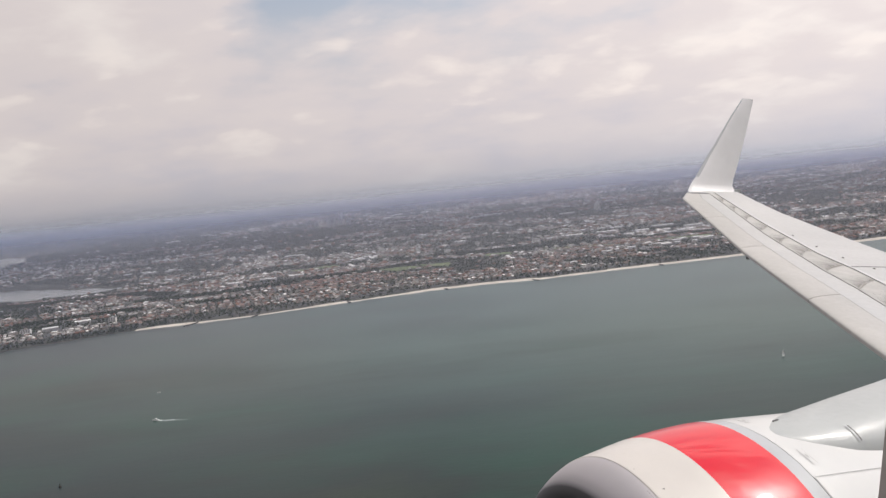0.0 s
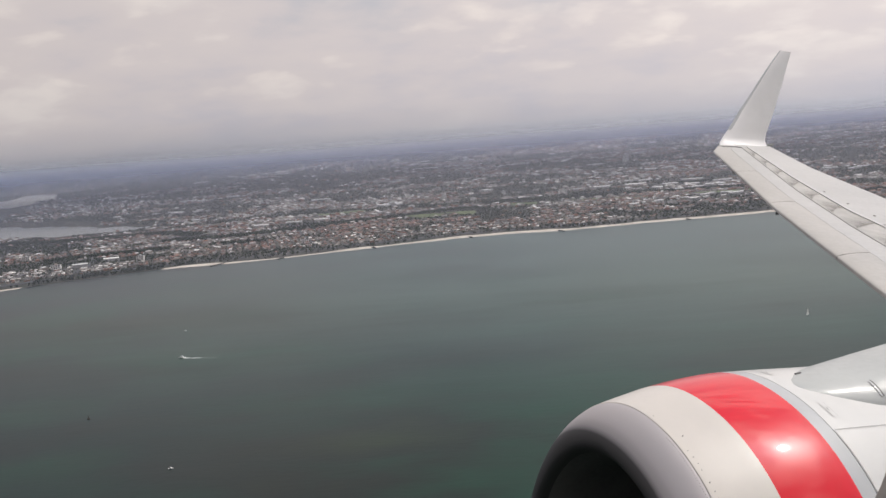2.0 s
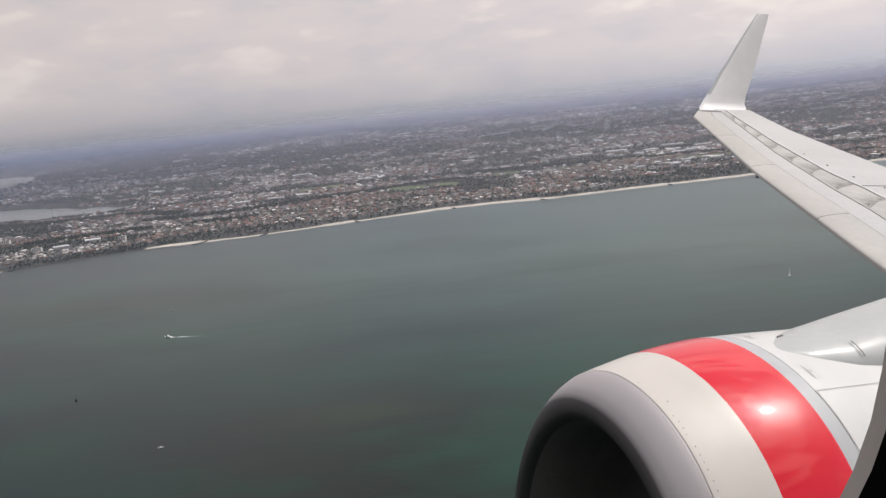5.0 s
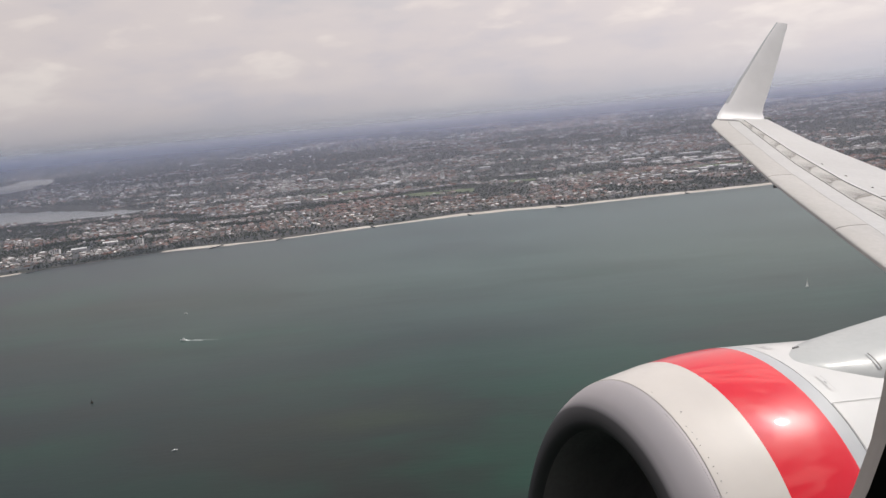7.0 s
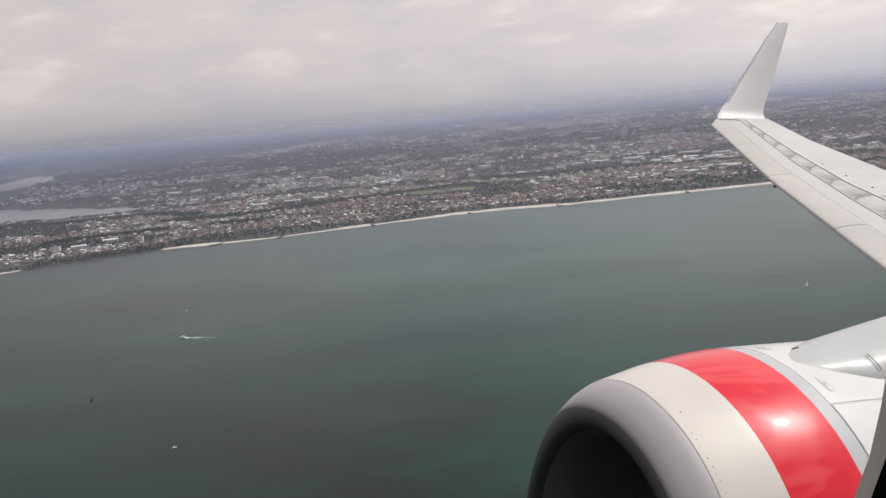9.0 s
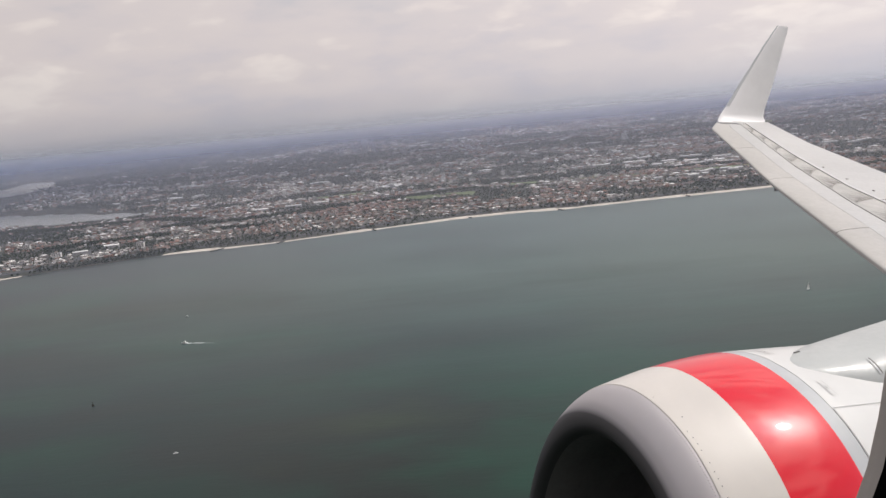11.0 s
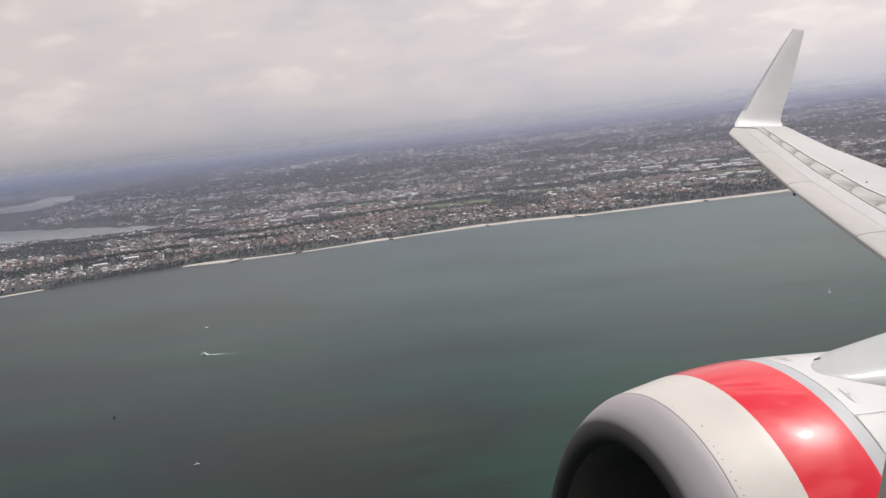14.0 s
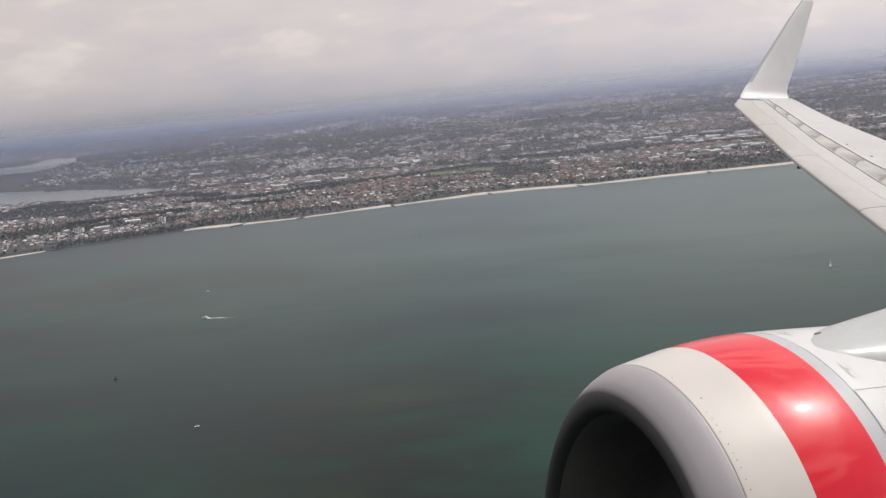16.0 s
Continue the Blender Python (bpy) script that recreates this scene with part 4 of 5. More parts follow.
for x, y, z, s in zip(TX, TY, TZ, TS):
    cv, cf = crowns[rng.integers(10)]
    a = rng.uniform(0, 6.28)
    ca, sa = math.cos(a) * s, math.sin(a) * s
    V.append(np.stack([x + ca * cv[:, 0] - sa * cv[:, 1], y + sa * cv[:, 0] + ca * cv[:, 1], z - 0.8 + cv[:, 2] * s * 1.05], 1))
    F.append(np.array(cf) + base)
    base += len(cv)
V, F = np.concatenate(V), np.concatenate(F)
me = bpy.data.meshes.new("woodland")
me.vertices.add(len(V))
me.vertices.foreach_set("co", V.astype(np.float32).ravel())
me.loops.add(F.size)
me.loops.foreach_set("vertex_index", F.astype(np.int32).ravel())
me.polygons.add(len(F))
me.polygons.foreach_set("loop_start", np.arange(0, F.size, 3, dtype=np.int32))
me.update(calc_edges=True)
me.validate()
me.materials.append(M_LEAF)
tagged(new("woodland", me), "dark green trees between the roofs and in belts", "trees", kind="stuff")


# ---------------------------------------------------------------- on the water
def groyne(x, ang, length):
    y = float(shore_y(x))
    bm = bmesh.new()
    g = random.Random(int(x))
    for k in range(int(length / 1.6)):
        d = 8 - k * 1.6
        for s in (-1.5, 0.2, 1.7):
            r = g.uniform(1.0, 1.7)
            bmesh.ops.create_icosphere(bm, subdivisions=1, radius=r, matrix=pose(d + g.uniform(-0.6, 0.6), s + g.uniform(-0.5, 0.5), 0.5 + g.uniform(-0.2, 0.5), g.uniform(0, 90), g.uniform(0, 90), 0))
    for v_ in bm.verts:
        v_.co += Vector((g.uniform(-0.25, 0.25), g.uniform(-0.25, 0.25), g.uniform(-0.3, 0.3)))
    ob = new("groyne", bm_mesh("groyne", bm, M_ROCK))
    ob.matrix_world = pose(x, y, 0.2, 0, 0, ang) @ Matrix.Scale(0.62, 4)
    tagged(ob, "dark rock groyne running from beach into water", "groyne", "groynes along the beach")


for x, ang, length in ((-585, 70, 32), (-340, 60, 52), (-250, 70, 36), (-112, 112, 34), (47, 108, 30), (197, 112, 36), (-760, 70, 30), (420, 100, 30)):
    groyne(x, ang, length)


def hull_mesh(l, w, h):
    V, F = [], []
    secs = ((-0.5, 0.42, 0.9), (-0.3, 0.5, 0.95), (0.05, 0.5, 1.0), (0.3, 0.36, 1.08), (0.45, 0.12, 1.18), (0.5, 0.01, 1.22))
    for j, (s, hw, hh) in enumerate(secs):
        V += [(s * l, -hw * w, h * hh), (s * l, -hw * w * 0.75, 0.15 * h), (s * l, 0, -0.3 * h), (s * l, hw * w * 0.75, 0.15 * h), (s * l, hw * w, h * hh)]
        if j:
            F += [((j - 1) * 5 + k, j * 5 + k, j * 5 + k + 1, (j - 1) * 5 + k + 1) for k in range(4)]
            F.append(((j - 1) * 5, (j - 1) * 5 + 4, j * 5 + 4, j * 5))
    F.append((0, 1, 2, 3, 4))
    return mesh_of("hull", V, F, M_HULL)


def motorboat(x, y, ang, l, name="motorboat", lab="white motorboat with a cabin on the bay"):
    b = new(name)
    part("hull", hull_mesh(l, 0.32 * l, 0.12 * l), b)
    part("cabin", box_mesh("cabin", (-0.18 * l, -0.11 * l, 0.11 * l), (0.16 * l, 0.11 * l, 0.24 * l), M_HULL, 0.02 * l), b)
    part("windscreen", box_mesh("windscreen", (0.15 * l, -0.1 * l, 0.15 * l), (0.19 * l, 0.1 * l, 0.22 * l), M_DECKGLASS, 0.005 * l), b, "dark cabin glass")
    part("bridge", box_mesh("bridge", (-0.14 * l, -0.09 * l, 0.243 * l), (0.04 * l, 0.09 * l, 0.32 * l), M_HULL, 0.015 * l), b)
    b.matrix_world = pose(x, y, 0.0, 0, 0, ang)
    tagged(b, lab, "boat")
    return b


motorboat(-221, 721, 161, 6.4)
V, F = [], []
for i in range(60):
    u = i / 59
    half = (1.9 - 1.3 * u) * (0.75 + 0.25 * math.sin(i * 1.7) * math.sin(i * 0.6))
    cx_, cy_ = -219.0 + 34 * u, 720.4 - 9.0 * u
    V += [(cx_ - 0.2 * half, cy_ - half, 0.06), (cx_, cy_, 0.35 * (1 - u) + 0.08), (cx_ + 0.2 * half, cy_ + half, 0.06)]
    if i:
        F += [(3 * i - 3, 3 * i, 3 * i + 1, 3 * i - 2), (3 * i - 2, 3 * i + 1, 3 * i + 2, 3 * i - 1)]
tagged(new("wake", mesh_of("wake", V, F, M_WAKE, True)), "white foaming wake trailing behind the motorboat", "wake", kind="stuff")
motorboat(-251, 838, 160, 3.6, "dinghy", "small pale dinghy lying on the open water")
motorboat(-152, 455, 200, 3.0, "dinghy", "small white dinghy on the dark water")


def sailboat(x, y, ang):
    b = new("sailboat")
    part("hull", hull_mesh(6.5, 2.1, 0.9), b)
    bm = bmesh.new()
    bmesh.ops.create_cone(bm, cap_ends=True, segments=8, radius1=0.08, radius2=0.05, depth=9, matrix=Matrix.Translation((0.5, 0, 5.0)))
    part("mast", bm_mesh("mast", bm, M_HULL), b)
    V = [(0.4, 0.03, 1.6), (-2.7, 0.35, 1.7), (-1.4, 0.4, 5.0), (0.4, 0.04, 9.2), (-0.9, 0.55, 3.2)]
    V += [(a, c + 0.05, d) for a, c, d in V]
    F = [(0, 1, 4), (1, 2, 4), (2, 3, 4), (3, 0, 4)]
    part("mainsail", mesh_of("mainsail", V, F + [tuple(i + 5 for i in reversed(q)) for q in F], M_SAIL), b)
    V = [(0.7, 0.03, 8.0), (3.0, 0.05, 1.3), (0.7, 0.5, 1.6), (1.3, 0.4, 3.6)]
    V += [(a, c + 0.05, d) for a, c, d in V]
    F = [(0, 1, 3), (1, 2, 3), (2, 0, 3)]
    part("jib", mesh_of("jib", V, F + [tuple(i + 4 for i in reversed(q)) for q in F], M_SAIL), b)
    b.matrix_world = pose(x, y, 0, 0, 0, ang) @ Matrix.Scale(0.62, 4)
    tagged(b, "small white sailboat under full sail on the bay", "sailboat")


sailboat(292, 709, 40)


def buoy(x, y):
    b = new("buoy")
    bm = bmesh.new()
    bmesh.ops.create_cone(bm, cap_ends=True, segments=12, radius1=1.0, radius2=0.7, depth=1.2, matrix=Matrix.Translation((0, 0, 0.4)))
    part("float", bm_mesh("float", bm, M_BUOY), b)
    bm = bmesh.new()
    bmesh.ops.create_cone(bm, cap_ends=True, segments=8, radius1=0.3, radius2=0.1, depth=1.6, matrix=Matrix.Translation((0, 0, 1.8)))
    part("mast", bm_mesh("mast", bm, M_BUOY), b)
    b.matrix_world = pose(x, y, 0)
    tagged(b, "dark channel buoy floating on the bay", "buoy")


buoy(-236, 560)


# ---------------------------------------------------------------- the airliner: x to its right wing, y to its nose, z up, from the eye
plane = new("airliner")
plane.matrix_world = Matrix.Translation((0, 0, EYE)) @ Matrix(((-0.350589, -0.924482, 0.149733), (0.931754, -0.360439, -0.043795), (0.094458, 0.12416, 0.987756))).to_4x4()
tagged(plane, "white airliner with a red-banded engine and upturned winglet", "airliner")

# engine: profiles of distance behind the lip's seam, and radius
EC = Vector((3.414, -2.462, -2.395))
OUTER = [(-0.151, 0.803), (-0.15, 0.826), (-0.143, 0.856), (-0.129, 0.888), (-0.105, 0.924), (-0.072, 0.957), (-0.035, 0.984), (0.0, 1.0), (0.142, 1.040), (0.284, 1.075), (0.45, 1.105), (0.631, 1.126), (0.748, 1.129),
         (1.0, 1.133), (1.6, 1.13), (2.3, 1.08), (3.0, 0.97), (3.5, 0.86)]


def spline(pts, k=8):
    """A smooth line through the points."""
    pts = [Vector(p) for p in pts]
    line = []
    for i in range(len(pts) - 1):
        p0, p1, p2, p3 = pts[max(i - 1, 0)], pts[i], pts[i + 1], pts[min(i + 2, len(pts) - 1)]
        h = (p2 - p1).length
        m1 = (p2 - p0) * h / max((p2 - p1).length + (p1 - p0).length, 1e-6)
        m2 = (p3 - p1) * h / max((p3 - p2).length + (p2 - p1).length, 1e-6)
        for q in range(k):
            t = q / k
            line.append(p1 * (2 * t ** 3 - 3 * t * t + 1) + m1 * (t ** 3 - 2 * t * t + t) + p2 * (3 * t * t - 2 * t ** 3) + m2 * (t ** 3 - t * t))
    return line + [pts[-1]]


FINE = spline(OUTER)


def nac_r(s):
    return float(np.interp(s, [p.x for p in FINE], [p.y for p in FINE]))


def across(th):
    """Sideways share of the radius: the outboard flank is flatter."""
    return math.sin(th) * (0.85 if math.sin(th) > 0 else 1.0)


def nac(s, th, off=0.0):
    r = nac_r(s) + off
    return (EC.x + r * across(th), EC.y - s, EC.z + r * math.cos(th))


def revolve(name, prof, mat, n=128):
    V, F = [], []
    for j, (s, r) in enumerate(prof):
        V += [(EC.x + r * across(a), EC.y - s, EC.z + r * math.cos(a)) for a in np.linspace(0, 2 * math.pi, n, endpoint=False)]
        if j:
            F += [((j - 1) * n + k, (j - 1) * n + (k + 1) % n, j * n + (k + 1) % n, j * n + k) for k in range(n)]
    return mesh_of(name, V, F, mat, True)


def outer(s0, s1, proud=0.0):
    ss = [s0] + [p.x for p in FINE if s0 + 1e-4 < p.x < s1 - 1e-4] + [s1]
    return [(s, nac_r(s) + proud) for s in ss]


engine = part("engine", revolve("engine", outer(0.752, 3.5) + [(3.5, 0.7)], M_WHITE), plane, "white fan cowl of the engine")
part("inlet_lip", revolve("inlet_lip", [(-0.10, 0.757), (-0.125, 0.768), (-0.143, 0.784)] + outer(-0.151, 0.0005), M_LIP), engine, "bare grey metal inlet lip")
part("inlet_cowl", revolve("inlet_cowl", [(0.0, nac_r(0) - 0.002), (0.0012, nac_r(0) + 0.0036)] + [(s, r + 0.0036 * max(0, 1 - s / 0.2)) for s, r in outer(0.004, 0.284)], M_CREAM), engine, "white front ring of the cowl")
part("red_band", revolve("red_band", outer(0.284, 0.661), M_RED), engine, "glossy red painted band")
part("grey_band", revolve("grey_band", outer(0.661, 0.749), M_GREYBAND), engine, "plain grey painted band")
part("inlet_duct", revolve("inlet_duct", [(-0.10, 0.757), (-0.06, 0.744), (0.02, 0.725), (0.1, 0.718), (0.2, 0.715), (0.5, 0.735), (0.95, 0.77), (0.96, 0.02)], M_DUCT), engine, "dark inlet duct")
bm = bmesh.new()
bmesh.ops.create_cone(bm, cap_ends=True, segments=32, radius1=0.27, radius2=0.01, depth=0.42)
me = bm_mesh("spinner", bm, M_FAN, True)
sp = part("spinner", me, engine)
sp.location, sp.rotation_euler = (EC.x, EC.y - 0.72, EC.z), (radians(-90), 0, 0)
blade = []
for j in range(7):
    u = j / 6
    r, tw, ch = 0.24 + 0.51 * u, radians(25 + 35 * u), 0.08 + 0.05 * u
    for s in (-1, 1):
        for th_ in (-0.006, 0.006):
            blade.append((s * ch * math.sin(tw) + th_ * math.cos(tw), s * ch * math.cos(tw) - th_ * math.sin(tw), r))
bf = []
for j in range(6):
    o = 4 * j
    bf += [(o, o + 2, o + 6, o + 4), (o + 3, o + 1, o + 5, o + 7), (o + 1, o, o + 4, o + 5), (o + 2, o + 3, o + 7, o + 6)]
blade_me = mesh_of("fan_blade", blade, bf, M_FAN)
for k in range(24):
    b = part("fan_blade", blade_me, engine)
    b.location, b.rotation_euler = (EC.x, EC.y - 0.82, EC.z), (0, 2 * math.pi * k / 24, 0)

# rivets behind the lip's seam
bm = bmesh.new()
bmesh.ops.create_cone(bm, cap_ends=True, segments=8, radius1=0.0034, radius2=0.003, depth=0.003)
rivet_me = bm_mesh("rivet", bm, M_STAIN)
for k in range(110):
    th = radians(-14 - 0.4 * k)
    s = -0.013 if k % 2 else 0.010
    r = part("rivet", rivet_me, engine)
    r.location = nac(s, th, 0.001)
    r.rotation_euler, r.scale = (0, th, 0), ((0.5,) * 3 if k % 2 else (0.4,) * 3)
for th, off, size in ((-4.7, 0.024, 0.8), (-15.7, 0.052, 1.35), (-20.7, 0.024, 0.8), (-23.0, 0.028, 1.0), (-25.2, 0.028, 1.1), (-27.2, 0.025, 1.0), (-31.0, 0.028, 1.35), (-33.5, 0.028, 1.2),
                      (-35.5, 0.028, 1.0), (-37.5, 0.028, 1.2), (-40.5, 0.028, 1.0), (-43.0, 0.028, 1.2), (-47.0, 0.028, 1.1), (-51.0, 0.028, 1.2)):       # larger plugs
    r = part("plug", rivet_me, engine)
    r.location, r.rotation_euler, r.scale = nac(off, radians(th), 0.0035), (0, radians(th), 0), (0.72 * size, 0.72 * size, 1.2)


def plate(name, s0, s1, th0, th1, mat, parent, lift_=0.004, n=10, label=""):
    """A thin plate that follows the nacelle's skin."""
    V, F = [], []
    for i in range(n + 1):
        for j in range(n + 1):
            V.append(nac(s0 + (s1 - s0) * i / n, radians(th0 + (th1 - th0) * j / n), lift_))
    for i in range(n):
        for j in range(n):
            a = i * (n + 1) + j
            F.append((a, a + 1, a + n + 2, a + n + 1))
    return part(name, mesh_of(name, V, F, mat, True), parent, label)


plate("cowl_seam", 0.752, 0.7555, -52, -24, M_JOINT, engine, 0.003)
plate("cowl_seam", 0.758, 2.6, -24.10, -23.98, M_JOINT, engine, 0.003, 24)
for th0, th1, s0 in ((-19.8, -14.2, 0.82), (3.6, 9.2, 0.825)):
    plate("latch", s0, s0 + 0.03, th0, th1, M_WHITE, engine, 0.0016)
    plate("latch_joint", s0 + 0.0293, s0 + 0.0307, th0, th1, M_PATCH, engine, 0.0026)
    plate("latch_joint", s0 - 0.0006, s0 + 0.0008, th0, th1, M_PATCH, engine, 0.0026)
    plate("latch_joint", s0 + 0.013, s0 + 0.017, th0 * 0.6 + th1 * 0.4, th0 * 0.4 + th1 * 0.6, M_JOINT, engine, 0.003)

# pylon fairing over the engine
stations = [(-3.312, 0.02, -1.285, 3.32), (-3.322, 0.07, -1.279, 3.32), (-3.345, 0.115, -1.272, 3.322), (-3.39, 0.16, -1.262, 3.33), (-3.49, 0.215, -1.247, 3.345), (-3.69, 0.275, -1.218, 3.365), (-4.0, 0.32, -1.168, 3.38),
            (-4.6, 0.40, -1.07, 3.4), (-5.5, 0.42, -1.08, 3.41), (-6.6, 0.36, -1.35, 3.41), (-8.0, 0.2, -1.9, 3.41)]
stations = [(y + 0.06, w + 0.5 * sw, t, c - 0.5 * sw) for y, w, t, c in stations for sw in (0.035 if y < -3.6 else 0.012 if y < -3.45 else 0.0,)]
V, F, nn = [], [], 24
for j, (y, w, t, c) in enumerate(stations):
    b = -1.42 if y > -5 else -1.42 - 0.25 * (-5 - y)
    for k in range(nn + 1):
        a = math.pi * k / nn
        V.append((c - w * math.copysign(abs(math.cos(a)) ** 0.85, math.cos(a)), y, b + (t - b) * math.sin(a) ** 0.75))
    if j:
        F += [((j - 1) * (nn + 1) + k, (j - 1) * (nn + 1) + k + 1, j * (nn + 1) + k + 1, j * (nn + 1) + k) for k in range(nn)]
pylon = part("pylon", mesh_of("pylon", V, F, M_PYLON, True), plane, "smooth pale grey pylon fairing")


def pylon_pt(y, a, off):
    w = float(np.interp(-y, [-s[0] for s in stations], [s[1] for s in stations])) + off
    t = float(np.interp(-y, [-s[0] for s in stations], [s[2] for s in stations])) + off
    c = float(np.interp(-y, [-s[0] for s in stations], [s[3] for s in stations]))
    b = -1.42
    return (c - w * math.copysign(abs(math.cos(a)) ** 0.85, math.cos(a)), y, b + (t - b) * math.sin(a) ** 0.75)


for name, y0, y1, mat, off in (("vent", -3.668, -3.679, M_JOINT, 0.003), ("vent_rim", -3.657, -3.668, M_GREYBAND, 0.004)):
    V, F = [], []
    for j in range(11):
        a = 0.66 + 0.46 * j / 10
        V += [pylon_pt(y0, a, off), pylon_pt(y1, a, off)]
        if j:
            F.append((2 * j - 2, 2 * j, 2 * j + 1, 2 * j - 1))
    part(name, mesh_of(name, V, F, mat, True), pylon)

slot = part("drain_slot", box_mesh("drain_slot", (-0.008, -0.02, -0.004), (0.008, 0.02, 0.005), M_JOINT, 0.003), pylon)
slot.location = pylon_pt(-3.44, 1.98, 0.0)
slot.rotation_euler = (radians(-9), 0, 0)

# wing: lines of the leading edge, slat joint, ridge and trailing edge as (x, y)
TIP = 16.85


def w_le(x):
    return float(np.interp(x, [0.3, 7.0, 8.0, 9.0, 10.0, 11.0, 15.73, 16.6], [-5.2, -8.185, -8.635, -9.095, -9.55, -10.01, -12.49, -13.3]))


def w_te(x):
    return float(np.interp(x, [0.3, 5.0, 11.71, 14.36, 16.9], [-11.6, -11.7, -13.22, -13.93, -15.0]))


def w_slat(x):
    return float(np.interp(x, [0.3, 8.7, 9.72, 12.08, 16.5], [-6.0, -9.93, -10.33, -11.42, -13.80]))


def w_ridge(x):
    return float(np.interp(x, [0.3, 9.7, 10.64, 13.07, 16.6], [-7.4, -11.0, -11.25, -12.3, -14.05]))


def w_top(x, y):
    """Height of the upper skin."""
    c = w_le(x) - w_te(x)
    u = min(max((w_le(x) - y) / c, 0), 1)
    nose = -0.021 * c * (1 - math.sqrt(min(u / 0.2, 1))) ** 1.6
    return -0.54 + 0.13 * (x - 15.71) + nose - 0.012 * c * max(0, u - 0.3)


def w_low(x, y):
    c = w_le(x) - w_te(x)
    u = min(max((w_le(x) - y) / c, 0), 1)
    return -0.54 + 0.13 * (x - 15.71) - 0.030 * c - 0.05 * c * (u ** 0.8 * (1 - u) * 2.4) + 0.01 * c * u


def skin(name, x0, x1, lines, mat, nx=24, low=True, lift_=0.0):
    """A closed piece of wing between two stations; lines gives the chordwise stops at x."""
    V, F = [], []
    for i in range(nx + 1):
        x = x0 + (x1 - x0) * i / nx
        stops = lines(x)
        ring = [(x, y, w_top(x, y) + lift_) for y in stops]
        if low:
            ring += [(x, y, w_low(x, y)) for y in reversed(stops)]
        else:
            ring += [(x, y, w_top(x, y) - 0.01) for y in reversed(stops)]
        k = len(ring)
        V += ring
        if i:
            F += [((i - 1) * k + q, (i - 1) * k + (q + 1) % k, i * k + (q + 1) % k, i * k + q) for q in range(k)]
    F += [tuple(range(k)), tuple(reversed(range(nx * k, nx * k + k)))]
    return mesh_of(name, V, F, mat)


def shade_smooth(me, angle=35):
    me.polygons.foreach_set("use_smooth", [True] * len(me.polygons))
    me.set_sharp_from_angle(angle=radians(angle))
    return me


def chord(a, b, k):
    return [a + (b - a) * q / k for q in range(k + 1)]


wing = part("wing", shade_smooth(skin("wing", 0.3, TIP, lambda x: chord(w_slat(x) - 0.006, w_te(x), 10), M_WING, 40)), plane, "pale grey wing skin")


def w_crease(x):
    return w_le(x) + 0.57 * (w_slat(x) - w_le(x))


part("leading_panel", shade_smooth(skin("leading_panel", 0.3, 16.49, lambda x: chord(w_crease(x) - 0.003, w_slat(x) - 0.006, 8), M_WING, 40)), wing, "fixed white panel behind the slats")


def nose_stops(x):
    a, b = w_le(x), w_crease(x) + 0.003
    return [a + (b - a) * (q / 14) ** 2 for q in range(15)]


cuts = [0.3, 3.9, 8.5, 11.2, 13.6, 16.5]
for a, b in zip(cuts, cuts[1:]):
    part("slat", shade_smooth(skin("slat", a + 0.008, b - 0.008, nose_stops, M_SLAT, 12)), wing, "pale leading edge slat")


def strip(name, x0, x1, y_of, half, mat, lift_=0.006, nx=20, slant=0.0, label=""):
    """A thin flat piece on the upper skin, along a line y_of(x)."""
    V, F = [], []
    for i in range(nx + 1):
        x = x0 + (x1 - x0) * i / nx
        y = y_of(x)
        V += [(x, y + half, w_top(x, y + half) + lift_), (x + slant, y - half, w_top(x + slant, y - half) + lift_), (x, y + half, w_top(x, y + half) - 0.01), (x + slant, y - half, w_top(x + slant, y - half) - 0.01)]
        if i:
            o = 4 * i
            F += [(o - 4, o, o + 1, o - 3), (o - 2, o - 1, o + 3, o + 2), (o - 4, o - 2, o + 2, o), (o - 3, o + 1, o + 3, o - 1)]
    F += [(0, 1, 3, 2), (4 * nx, 4 * nx + 2, 4 * nx + 3, 4 * nx + 1)]
    return part(name, mesh_of(name, V, F, mat), wing, label)


strip("ridge", 3.0, 16.4, lambda x: w_ridge(x), 0.022, M_WHITE, 0.022, 40, label="raised white sealing strip")
strip("ridge_joint", 3.0, 16.4, lambda x: w_ridge(x) - 0.045, 0.012, M_SEAM, 0.004, 40)
strip("slat_joint", 3.0, 16.4, lambda x: w_slat(x) - 0.02, 0.010, M_SEAM, 0.007, 40)


def band_point(x, u, lift_):
    """A point on the belt between the slat joint and the ridge; u runs from the one to the other."""
    y = w_slat(x) - 0.035 + (w_ridge(x) - w_slat(x) + 0.07) * u
    return (x, y, w_top(x, y) + lift_)


def slant(u):
    return 0.40 * u + 0.07 * math.sin(math.pi * u)


